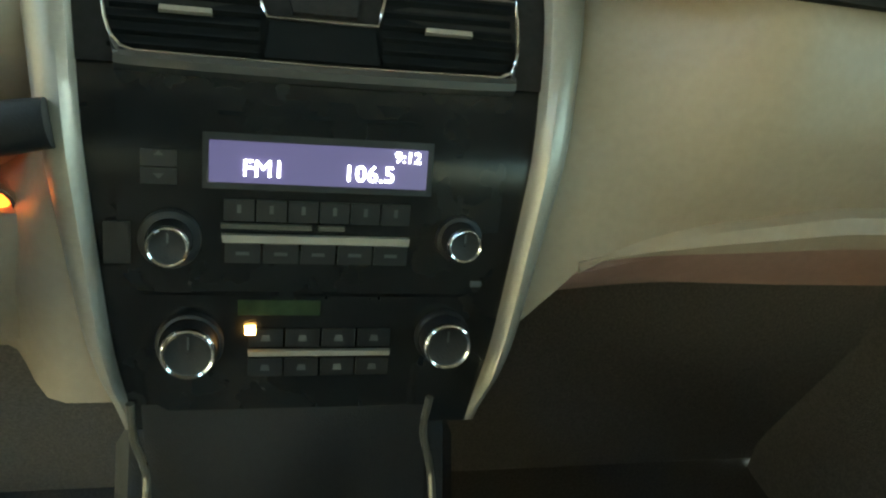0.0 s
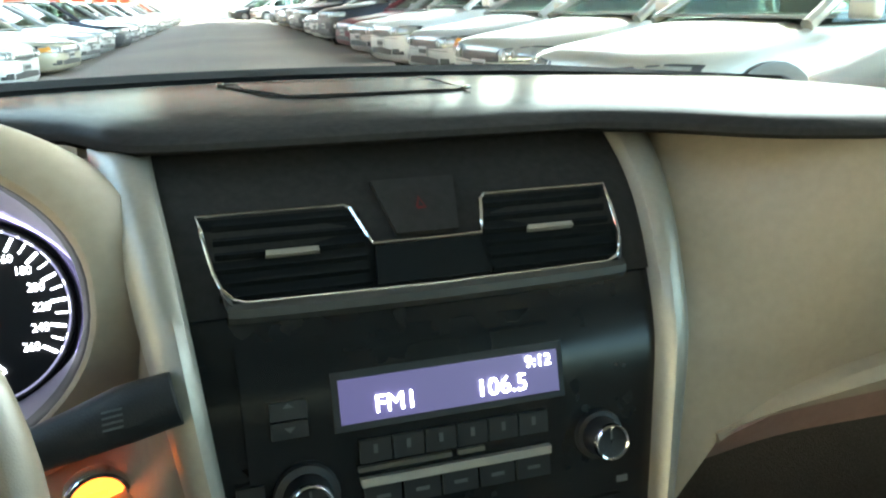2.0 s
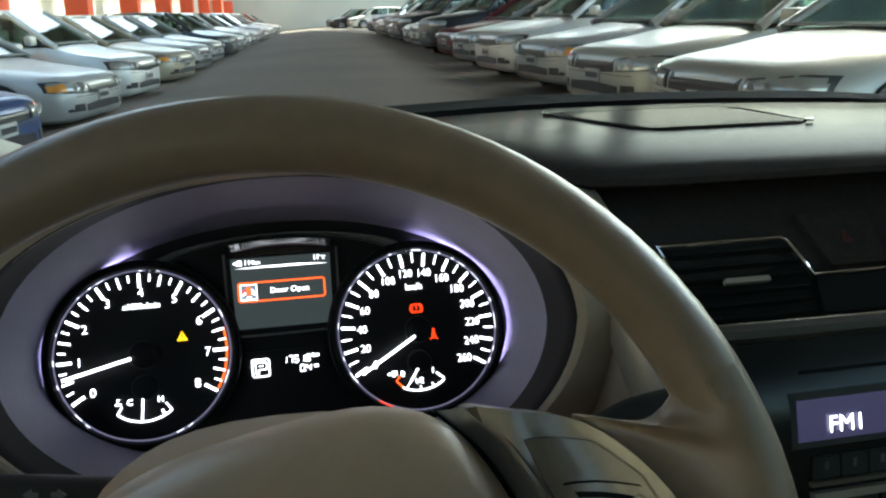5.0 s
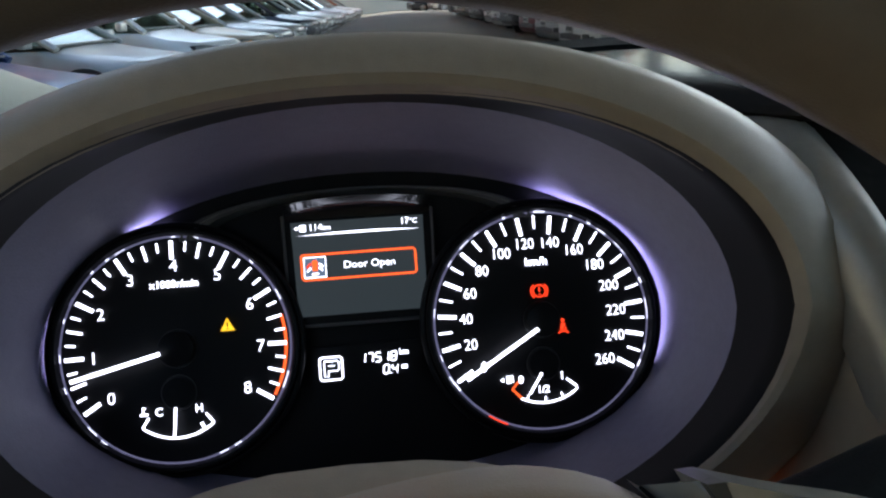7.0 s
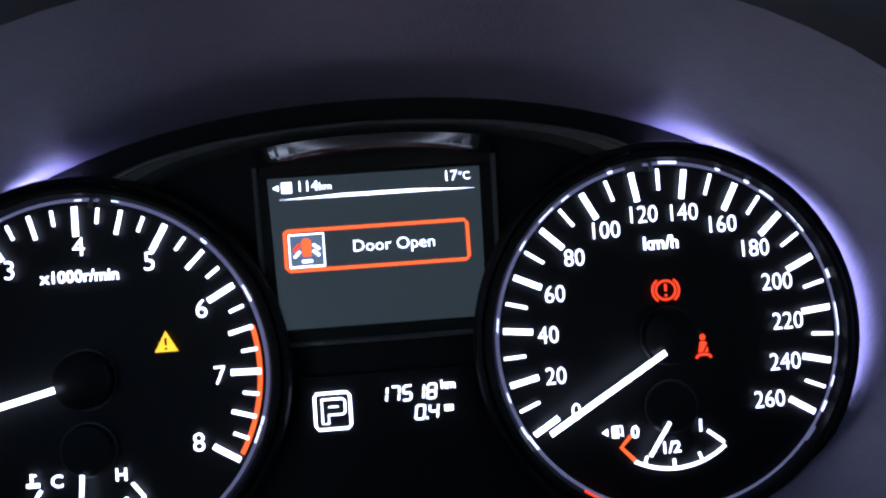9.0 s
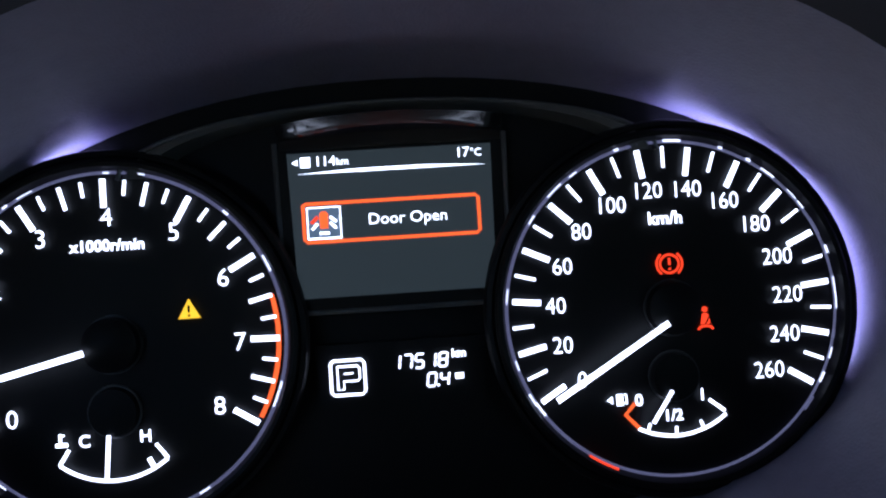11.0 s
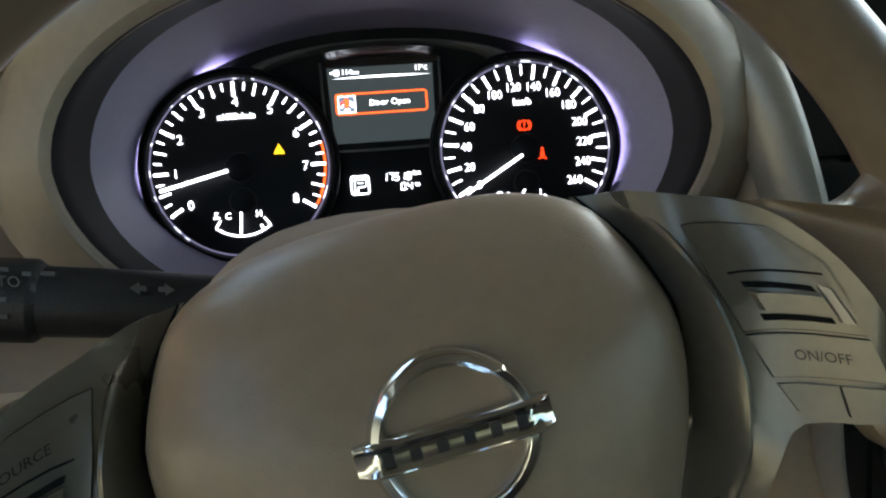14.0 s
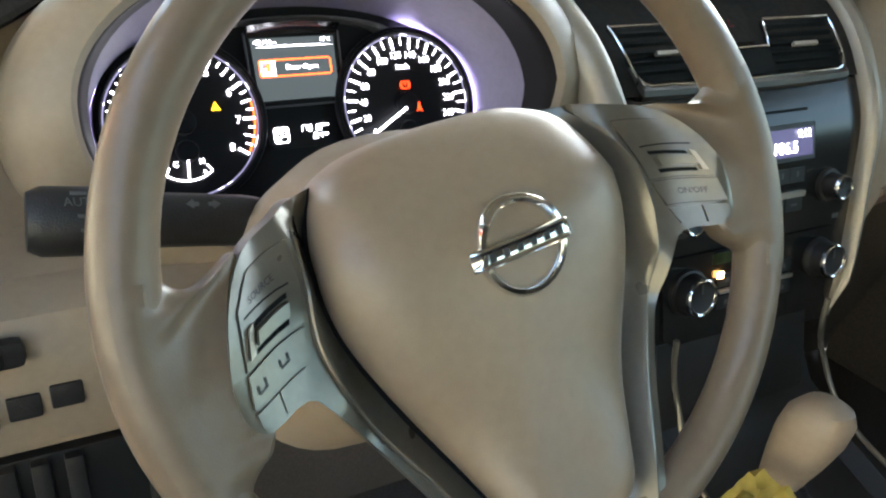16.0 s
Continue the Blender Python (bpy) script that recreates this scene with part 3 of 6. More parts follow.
# ---- climate panel ----
climate = thing("climate_panel", (0, 0.57, 0.75), "black climate panel with two chrome-ringed knobs", "climate panel")
part("face_plate", stack_slab([(0.749, 0.088), (0.756, 0.099), (0.826, 0.104)], 0.749, 0.826, 0.0026), M_PIANO, climate)
knob("fan_knob", climate, -0.0755, 0.7955, 0.0162, 0.0205, "black fan knob with a chrome ring")
knob("heat_knob", climate, 0.0850, 0.7995, 0.0155, 0.0185, "black temperature knob with a chrome ring")
part("lcd_window", prism([(-0.047, 0.8235), (0.004, 0.8235), (0.004, 0.8135), (-0.047, 0.8135)], on_stack, 0.002, 0.0034), mat("lcd_window_green", (0.03, 0.045, 0.022), 0.12, grain=0.3, scale=90), climate, "dim green climate window", smooth=False)
part("silver_bar", prism([(-0.0405, 0.7905), (0.0505, 0.7905), (0.050, 0.7872), (-0.040, 0.7872)], on_stack, 0.002, 0.0065, 0.0012), M_SILVER, climate)
for row, z in enumerate((0.7985, 0.7785)):
    for k in range(4):
        x = -0.0295 + 0.023 * k
        part("mode_button", prism([(x - 0.0107, z + 0.006), (x + 0.0107, z + 0.006), (x + 0.0107, z - 0.006), (x - 0.0107, z - 0.006)], on_stack, 0.002, 0.0042, 0.0012), M_BUTTON, climate)
        part("button_print", prism([(x - 0.0022, z + 0.002), (x + 0.0022, z + 0.002), (x + 0.003, z - 0.002), (x - 0.003, z - 0.002)], on_stack, 0.0042, 0.0045), M_PRINT, climate, smooth=False)
part("indicator", prism([(-0.0425, 0.8070), (-0.0360, 0.8070), (-0.0360, 0.8015), (-0.0425, 0.8015)], on_stack, 0.004, 0.0056), mat("lit_indicator", (0.8, 0.5, 0.2), 0.4, emit=(1.0, 0.48, 0.14), power=2.2), climate, "glowing orange indicator light", smooth=False)

# ---- lower console and shifter ----
console = thing("centre_console", (0, 0.35, 0.30), "dark centre console with thin silver edges", "console")
rows = []
for i in range(16):
    y = 0.60 - 0.55 * i / 15
    top = curve_at([(0.05, 0.60), (0.30, 0.59), (0.45, 0.60), (0.56, 0.64), (0.60, 0.70)], y)[0]
    rows.append([(-0.13, y, 0.30), (-0.125, y, top - 0.02), (-0.115, y, top), (-0.10, y, top + 0.004), (-0.085, y, top - 0.01), (0.085, y, top - 0.01), (0.10, y, top + 0.004), (0.115, y, top), (0.125, y, top - 0.02), (0.13, y, 0.30)])
part("body", grid(rows), M_BLACK, console)
part("cubby", prism([(-0.105, 0.752), (0.078, 0.752), (0.085, 0.67), (-0.10, 0.67)], on_stack, -0.11, 0.001), M_BLACK, console, "dark open cubby under the stack")
for s in (-1, 1):
    x0 = -0.107 if s < 0 else 0.0885
    x1 = -0.098 if s < 0 else 0.096
    pts = smooth_curve([(x0, 0.552, 0.754), (x0 * 0.985, 0.55, 0.725), (x1, 0.545, 0.69), (x1 * 1.05, 0.50, 0.635), (s * 0.108, 0.38, 0.60), (s * 0.11, 0.20, 0.595)], 24)
    part("edge_strip", tube(pts, 0.0028, 8), M_SPOKE, console, "thin silver edge strip")
shifter = thing("gear_shifter", (-0.02, 0.47, 0.59), "beige leather gear lever knob on the console", "gear lever")
kb = []
for zz, a, b in ((0.60, 0.013, 0.014), (0.615, 0.015, 0.016), (0.635, 0.018, 0.020), (0.66, 0.0215, 0.025), (0.69, 0.025, 0.029), (0.712, 0.0245, 0.028), (0.725, 0.018, 0.021), (0.731, 0.008, 0.009)):
    kb.append([(-0.022 + u, 0.47 + 0.25 * (0.66 - zz) + v, zz) for u, v in ring_of(20, a, b, 2.4)])
part("knob", grid(kb, closed=True, caps=True), M_KNOB, shifter, "worn beige leather knob")
part("gaiter", turned([(0.05, 0.0), (0.04, 0.012), (0.025, 0.03), (0.018, 0.045)], frame3((-0.02, 0.475, 0.585), (1, 0, 0), (0, 1, 0)), 24), M_BLACK, shifter)
cloth = thing("yellow_cloth", (-0.07, 0.455, 0.60), "crumpled yellow paper lying beside the gear lever", "paper")
rows = []
for i in range(9):
    rows.append([(-0.116 + 0.005 * i, 0.42 + 0.0065 * j, 0.648 + 0.012 * noise.noise((i * 0.6, j * 0.6, 3)) + 0.003 * i) for j in range(8)])
part("sheet", thick(grid(rows), 0.002), M_YELLOW, cloth)

# ---- instrument cluster ----
GO = (-0.372, 0.757, 0.927)
FG = frame3(GO, (1, 0, 0), (0, 0.387, 1))
cluster = thing("instrument_cluster", (-0.372, 0.76, 0.83), "lit car instrument cluster with two round dials", "instrument cluster")


def bowl_ring(a, top, low, w, wt, n=72, p=2.3, v0=0.0):
    out = []
    for u, v in ring_of(n, 1, 1, p):
        out.append((u * a, v0 + (v * top if v > 0 else v * low), w + (wt * v if v > 0 else 0)))
    return out


def hood_ring(a, top, low, w):
    """A ring round the dials that stands less far out at its foot."""
    return [FG @ Vector((u, v, ww + 0.045 * min(0, q) * max(0, ww) / 0.11)) for (u, v, ww), (p, q) in zip(bowl_ring(a, top, low, w, 0.0, p=2.1), ring_of(72, 1, 1, 2.1))]


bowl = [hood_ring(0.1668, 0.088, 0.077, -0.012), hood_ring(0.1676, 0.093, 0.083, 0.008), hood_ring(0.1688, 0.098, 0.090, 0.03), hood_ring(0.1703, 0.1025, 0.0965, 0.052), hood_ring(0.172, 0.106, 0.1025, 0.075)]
part("bowl", grid(bowl, closed=True), M_BOWL, cluster, "grey bowl round the dials, violet light put into its colour")
lipr = [hood_ring(0.172, 0.106, 0.1025, 0.075), hood_ring(0.1745, 0.1062, 0.104, 0.086), hood_ring(0.1770, 0.1045, 0.106, 0.100), hood_ring(0.1790, 0.1015, 0.108, 0.110), hood_ring(0.1810, 0.1025, 0.1095, 0.113)]
part("lip", grid(lipr, closed=True), M_FACE, cluster, "black rim of the cluster bowl")
cowl_r = [hood_ring(0.1795, 0.1010, 0.1085, 0.108), hood_ring(0.181, 0.1030, 0.1095, 0.116), hood_ring(0.184, 0.1070, 0.111, 0.119), hood_ring(0.192, 0.115, 0.117, 0.118), hood_ring(0.208, 0.1235, 0.124, 0.112), hood_ring(0.221, 0.130, 0.130, 0.100), hood_ring(0.228, 0.135, 0.133, 0.07), hood_ring(0.231, 0.137, 0.134, 0.0), hood_ring(0.232, 0.137, 0.134, -0.06)]
part("cowl", grid(cowl_r, closed=True), M_BEIGE, dash, "beige cowl over the instruments")
part("face_plate", prism(ring_of(64, 0.175, 0.098, 2.3), FG, -0.016, -0.010), M_FACE, cluster, smooth=False)
# arch over the screen
arch = []
for k in range(25):
    t = math.pi * k / 24
    c, s = math.cos(t), math.sin(t)
    arch.append([FG @ Vector((c * a, 0.056 + s * b, w)) for a, b, w in ((0.094, 0.0222, -0.002), (0.0905, 0.0217, 0.002), (0.085, 0.0211, 0.001), (0.0815, 0.0204, -0.010))])
part("arch", grid(arch), M_ARCH, cluster, "dark grey arch over the screen")

visor = []
for k in range(21):
    u = -0.039 + 0.078 * k / 20
    top = 0.0735 - 2.0 * u * u
    visor.append([FG @ Vector((u, 0.0632 + (top - 0.0632) * q, -0.0026 + 0.0105 * q * q)) for q in (0.0, 0.25, 0.5, 0.75, 1.0)])
part("visor", grid(visor), mat("gloss_visor_black", (0.012, 0.012, 0.013), 0.10, spec=0.6), cluster, "gloss black visor over the screen")
part("arch_edge", tube([FG @ Vector((math.cos(math.pi * k / 24) * 0.094, 0.056 + math.sin(math.pi * k / 24) * 0.0222, 0.0005)) for k in range(25)], 0.0009, 6), M_ARCH, cluster)
part("screen_edge", tube([FG @ Vector(p) for p in ((-0.0408, 0.066, -0.003), (-0.0402, 0.030, -0.003), (-0.0395, 0.0105, -0.003), (-0.0365, 0.006, -0.003), (0.0, 0.0058, -0.003), (0.0355, 0.006, -0.003), (0.0385, 0.0105, -0.003), (0.0395, 0.030, -0.003), (0.0402, 0.066, -0.003))], 0.0009, 6), M_ARCH, cluster)


def dial(name, u0, v0, label):
    d = part(name, turned([(0.0635, -0.010), (0.0635, 0.0035), (0.0622, 0.0045), (0.0608, 0.004), (0.0598, 0.0005), (0.0596, -0.001)], FG, 64, u0, v0), M_FACE, cluster, label)
    part("disc", turned([(0.0597, -0.001), (0.03, -0.001), (0.0003, -0.001)], FG, 64, u0, v0), M_FACE, d)
    part("light_ring", turned([(0.0596, 0.0), (0.0588, 0.0012), (0.0584, 0.0004)], FG, 96, u0, v0), M_LIT_RING, d, "violet glowing edge of the dial")
    part("surround", turned([(0.0630, 0.0005), (0.0645, 0.0024), (0.0662, 0.0020), (0.0668, 0.0010), (0.0668, -0.0040)], FG, 64, u0, v0), M_FACE, d, "black collar round the dial")
    # added emitter, out of sight behind the collar, to throw violet onto the bowl
    part("light_guide", turned([(0.0660, -0.009), (0.0664, -0.004), (0.0666, 0.0006)], FG, 48, u0, v0, radians(-75) if u0 > 0 else radians(92), radians(88) if u0 > 0 else radians(255)), M_BOWL_GLOW, d, "hidden violet strip added to light the bowl")
    part("hub_edge", turned([(0.0102, -0.001), (0.0101, 0.0004), (0.0096, 0.0004)], FG, 32, u0, v0), M_HUB, d)
    part("hub", turned([(0.0095, -0.001), (0.0092, 0.004), (0.0075, 0.0052), (0.0003, 0.0055)], FG, 24, u0, v0), M_FACE, d)
    return d


def ticks(u0, v0, angles, r0, r1, width, owner, name, material):
    for a in angles:
        c, s = math.cos(radians(a)), math.sin(radians(a))
        part(name, stroke([(u0 + r0 * c, v0 + r0 * s), (u0 + r1 * c, v0 + r1 * s)], width, FG, 0, 0.0008), material, owner, smooth=False)


SU, SV, TU, TV = 0.0957, -0.0005, -0.0990, 0.0
speed = dial("speedometer", SU, SV, "speedometer dial with white lit figures")
step = 243 / 13
ticks(SU, SV, [211.5 - step * k for k in range(14)], 0.0470, 0.0570, 0.0020, speed, "major_tick", M_LIT)
ticks(SU, SV, [211.5 - step * (k + 0.5) for k in range(13)], 0.0498, 0.0572, 0.0011, speed, "minor_tick", M_LIT)
for k in range(14):
    a = radians(215.5 - 19.45 * k)
    words("figure", str(20 * k), FG, SU + 0.0416 * math.cos(a), 0.0002 + 0.0414 * math.sin(a), 0.0083, M_LIT, speed, w=0.0008, bold=-0.00006, stretch=0.90)
words("unit", "km/h", FG, 0.0951, 0.0312, 0.0062, M_LIT, speed, w=0.0008, bold=0.00012)
part("needle", stroke([(0.0920, -0.0052), (0.0515, -0.0292)], 0.0021, FG, 0, 0.0068), M_LIT, speed, "white lit needle at zero", smooth=False)
# brake and belt lamps
ic = []
for a0, a1, r in ((0, 360, 0.0034), (128, 232, 0.0046), (-52, 52, 0.0046)):
    ic.append(stroke([(0.0956 + r * math.cos(radians(a0 + (a1 - a0) * k / 20)), 0.0151 + r * 0.95 * math.sin(radians(a0 + (a1 - a0) * k / 20))) for k in range(21)], 0.0008, FG, 0, 0.0006))
ic.append(stroke([(0.0956, 0.0172), (0.0956, 0.0147)], 0.0009, FG, 0, 0.0006))
ic.append(stroke([(0.0956, 0.0137), (0.0956, 0.0129)], 0.0009, FG, 0, 0.0006))
part("brake_lamp", joined(ic), M_LIT_RED, speed, "red lit brake lamp", smooth=False)
belt = lambda pts: [(0.1071 + 0.8 * (u - 0.1071), -0.0050 + 0.8 * (v + 0.0050)) for u, v in pts]
ic = [prism(belt([(0.1050, -0.0075), (0.1066, -0.0075), (0.1088, -0.0038), (0.1083, -0.0030), (0.1072, -0.0026), (0.1058, -0.0030)]), FG, 0.0003, 0.0006), prism(belt([(0.1076, -0.0075), (0.1092, -0.0075), (0.1090, -0.0052)]), FG, 0.0003, 0.0006), prism(belt([(0.1071 + u, -0.0010 + v) for u, v in ring_of(10, 0.0013)]), FG, 0.0003, 0.0006), stroke(belt([(0.1036, -0.0098), (0.1048, -0.0086), (0.1071, -0.0083), (0.1092, -0.0086), (0.1104, -0.0098)]), 0.0009, FG, 0, 0.0006)]
part("belt_lamp", joined(ic), M_LIT_RED, speed, "red lit seat belt lamp", smooth=False)
# fuel gauge
FU, FV, FR = 0.0940, -0.0165, 0.0288
arc = lambda u, v, r, a0, a1, n=16: [(u + r * math.cos(radians(a0 + (a1 - a0) * k / n)), v + r * math.sin(radians(a0 + (a1 - a0) * k / n))) for k in range(n + 1)]
bms = [stroke(arc(FU, FV, FR, 242, 309), 0.0012, FG, 0, 0.0008), stroke([(0.1118, -0.0379), (0.1063, -0.0335)], 0.0012, FG, 0, 0.0008)]
for a in (249, 270, 290):
    bms.append(stroke([arc(FU, FV, FR, a, a, 1)[0], arc(FU, FV, FR - 0.0032, a, a, 1)[0]], 0.001, FG, 0, 0.0008))
fuel = part("fuel_scale", joined(bms), M_LIT, speed, "white lit fuel scale", smooth=False)
part("reserve_mark", stroke([(0.0798, -0.0330), (0.0762, -0.0368), (0.0808, -0.0418)], 0.0014, FG, 0, 0.0008), M_LIT_ORANGE, speed, "orange lit reserve mark", smooth=False)
words("figure", "0", FG, 0.0813, -0.0322, 0.0058, M_LIT, speed, w=0.0008, bold=0.0001)
words("figure", "1/2", FG, 0.0932, -0.0383, 0.0055, M_LIT, speed, w=0.0008, bold=0.0001)
words("figure", "1", FG, 0.1040, -0.0318, 0.0058, M_LIT, speed, w=0.0008, bold=0.0001)
part("fuel_needle", stroke([(0.0925, -0.0290), (0.0850, -0.0398)], 0.0014, FG, 0, 0.004), M_LIT, speed, smooth=False)
part("hub_edge", turned([(0.0092, -0.0002), (0.0091, 0.0008), (0.0086, 0.0008)], FG, 28, 0.0945, -0.0245), M_HUB, speed)
part("fuel_hub", turned([(0.0085, 0.0), (0.008, 0.003), (0.0003, 0.0035)], FG, 20, 0.0945, -0.0245), M_FACE, speed)
pump = [prism([(0.0735, -0.0335), (0.0757, -0.0335), (0.0757, -0.0295), (0.0735, -0.0295)], FG, 0.0003, 0.0008), prism([(0.0700, -0.0315), (0.0720, -0.0302), (0.0720, -0.0328)], FG, 0.0003, 0.0008), stroke([(0.0760, -0.0325), (0.0769, -0.0330), (0.0769, -0.0300), (0.0762, -0.0294)], 0.0006, FG, 0, 0.0008)]
part("fuel_pump_mark", joined(pump), M_LIT, speed, smooth=False)
part("lower_ring_light", stroke(arc(SU, SV, 0.0592, 235, 246, 8), 0.0008, FG, 0, 0.0046), M_LIT_RED, speed, smooth=False)
# rim glints of the speedometer, painted as short glowing strokes at random
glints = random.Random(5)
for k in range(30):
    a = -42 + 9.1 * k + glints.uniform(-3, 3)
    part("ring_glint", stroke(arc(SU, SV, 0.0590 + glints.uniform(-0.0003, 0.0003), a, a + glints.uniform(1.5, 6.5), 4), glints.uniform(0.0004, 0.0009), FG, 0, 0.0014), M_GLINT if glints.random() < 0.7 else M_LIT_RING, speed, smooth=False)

rev = dial("rev_counter", TU, TV, "rev counter dial with white lit figures")
stp = 244 / 8
ticks(TU, TV, [212 - stp * k for k in range(9)], 0.0470, 0.0568, 0.0020, rev, "major_tick", M_LIT)
ticks(TU, TV, [212 - stp * (k + 0.5) for k in range(8)], 0.0485, 0.0566, 0.0014, rev, "middle_tick", M_LIT)
ticks(TU, TV, [212 - stp * (k + q) for k in range(8) for q in (0.25, 0.75)], 0.0512, 0.0564, 0.0011, rev, "minor_tick", M_LIT)
for k in range(9):
    a = radians(215.7 - 31.47 * k)
    words("figure", str(k), FG, -0.0985 + 0.0429 * math.cos(a), 0.0012 + 0.0420 * math.sin(a), 0.0088, M_LIT, rev, w=0.0008, bold=-0.00004)
words("unit", "x1000r/min", FG, -0.0985, 0.0338, 0.0054, M_LIT, rev, w=0.0008, bold=0.00012)
part("red_zone", stroke(arc(TU, TV, 0.0565, 14, -30, 16), 0.0016, FG, 0, 0.0006), M_LIT_ORANGE, rev, "orange lit red zone", smooth=False)
part("needle", stroke([(-0.1063, -0.0018), (-0.1515, -0.0125)], 0.0021, FG, 0, 0.0068), M_LIT, rev, "white lit needle just under one", smooth=False)
ic = [prism([(-0.0762, 0.0072), (-0.0686, 0.0072), (-0.0724, 0.0140)], FG, 0.0003, 0.0006)]
part("warning_lamp", joined(ic), M_LIT_AMBER, rev, "amber lit warning triangle", smooth=False)
part("warning_mark", joined([stroke([(-0.0724, 0.0117), (-0.0724, 0.0093)], 0.0008, FG, 0, 0.0009), stroke([(-0.0724, 0.0086), (-0.0724, 0.0079)], 0.0008, FG, 0, 0.0009)]), M_FACE, rev, smooth=False)
CU, CV = -0.1003, -0.0172
bms = [stroke(arc(CU, CV, FR, 231, 309), 0.0012, FG, 0, 0.0008), stroke([arc(CU, CV, FR, 309, 309, 1)[0], (-0.0860, -0.0345)], 0.0012, FG, 0, 0.0008), stroke([arc(CU, CV, FR, 231, 231, 1)[0], (-0.1150, -0.0345)], 0.0012, FG, 0, 0.0008), stroke([arc(CU, CV, FR, 298, 298, 1)[0], arc(CU, CV, FR - 0.004, 298, 298, 1)[0]], 0.0016, FG, 0, 0.0008)]
part("heat_scale", joined(bms), M_LIT, rev, "white lit coolant scale", smooth=False)
words("figure", "C", FG, -0.1098, -0.0322, 0.0058, M_LIT, rev, w=0.0008, bold=0.0001)
words("figure", "H", FG, -0.0893, -0.0318, 0.0058, M_LIT, rev, w=0.0008, bold=0.0001)
part("heat_needle", stroke([(-0.1005, -0.0300), (-0.1018, -0.0445)], 0.0014, FG, 0, 0.004), M_LIT, rev, smooth=False)
part("hub_edge", turned([(0.0092, -0.0002), (0.0091, 0.0008), (0.0086, 0.0008)], FG, 28, -0.0993, -0.0228), M_HUB, rev)
part("heat_hub", turned([(0.0085, 0.0), (0.008, 0.003), (0.0003, 0.0035)], FG, 20, -0.0993, -0.0228), M_FACE, rev)
part("heat_mark", joined([prism([(-0.1195, -0.0335), (-0.1155, -0.0335), (-0.1155, -0.0322), (-0.1195, -0.0322)], FG, 0.0003, 0.0008), stroke([(-0.1178, -0.0325), (-0.1178, -0.0290)], 0.001, FG, 0, 0.0008), stroke([(-0.1178, -0.0296), (-0.1163, -0.0296)], 0.0007, FG, 0, 0.0008)]), M_LIT, rev, smooth=False)
# same painted highlights round the rev counter
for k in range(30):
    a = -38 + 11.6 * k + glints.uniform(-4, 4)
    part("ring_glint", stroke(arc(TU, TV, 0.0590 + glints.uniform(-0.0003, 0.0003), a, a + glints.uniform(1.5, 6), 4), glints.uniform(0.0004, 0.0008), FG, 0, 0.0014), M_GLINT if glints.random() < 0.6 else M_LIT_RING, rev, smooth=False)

# screen between the dials
part("screen_frame", prism([(-0.0405, 0.068), (0.0400, 0.068), (0.0385, 0.0105), (0.0355, 0.006), (-0.0365, 0.006), (-0.0395, 0.0105)], FG, -0.010, -0.003, 0.001), M_FACE, cluster, "black frame of the screen")
screen = part("info_screen", prism([(-0.0365, 0.0620), (0.0352, 0.0620), (0.0342, 0.0110), (-0.0350, 0.0110)], FG, -0.006, -0.0020), M_LCD, cluster, "dim grey information screen", smooth=False)
wS = -0.0014
part("top_line", joined([prism([(-0.033, 0.0546), (-0.01, 0.0545), (0.01, 0.0545), (0.033, 0.0546), (0.012, 0.0556), (-0.012, 0.0556)], FG, wS - 0.0003, wS)]), M_LIT, screen, "white line across the screen", smooth=False)
words("range_left", "114", FG, -0.0232, 0.0586, 0.0050, M_LIT, screen, w=wS, bold=0.0)
words("range_unit", "km", FG, -0.0172, 0.0583, 0.0036, M_LIT, screen, w=wS, bold=0.0)
words("outside_heat", "17", FG, 0.0250, 0.0590, 0.0050, M_LIT, screen, w=wS, bold=0.0)
words("heat_unit", "°C", FG, 0.0298, 0.0588, 0.0038, M_LIT, screen, w=wS, bold=0.0)
part("pump_mark", joined([prism([(-0.0318, 0.0568), (-0.0284, 0.0568), (-0.0284, 0.0604), (-0.0318, 0.0604)], FG, wS - 0.0003, wS), prism([(-0.0348, 0.0586), (-0.0328, 0.0596), (-0.0328, 0.0576)], FG, wS - 0.0003, wS)]), M_LIT, screen, smooth=False)
box_pts = [(-0.0318, 0.0434), (-0.0308, 0.0440), (0.0286, 0.0440), (0.0296, 0.0430), (0.0296, 0.0316), (0.0286, 0.0306), (-0.0308, 0.0306), (-0.0318, 0.0316)]
part("warning_box", outline_stroke(box_pts, 0.0012, FG, wS), M_LIT_ORANGE, screen, "orange lit box", smooth=False)
words("message", "Door Open", FG, 0.0045, 0.0374, 0.0056, M_LIT, screen, w=wS, bold=-0.00003, stretch=1.04)
part("icon_ground", prism([(-0.0305, 0.0318), (-0.0190, 0.0318), (-0.0190, 0.0426), (-0.0305, 0.0426)], FG, wS - 0.0003, wS), mat("icon_blue", (0.1, 0.12, 0.16), 0.5, emit=(0.20, 0.27, 0.40), power=E_WHITE * 0.12), screen, smooth=False)
part("icon_border", outline_stroke([(-0.0305, 0.0318), (-0.0190, 0.0318), (-0.0190, 0.0426), (-0.0305, 0.0426)], 0.0006, FG, wS + 0.0002), M_LIT, screen, smooth=False)
part("icon_car", prism([(-0.0262, 0.0352), (-0.0234, 0.0352), (-0.0232, 0.0402), (-0.0240, 0.0412), (-0.0256, 0.0412), (-0.0264, 0.0402)], FG, wS, wS + 0.0003), M_LIT_ORANGE, screen, smooth=False)
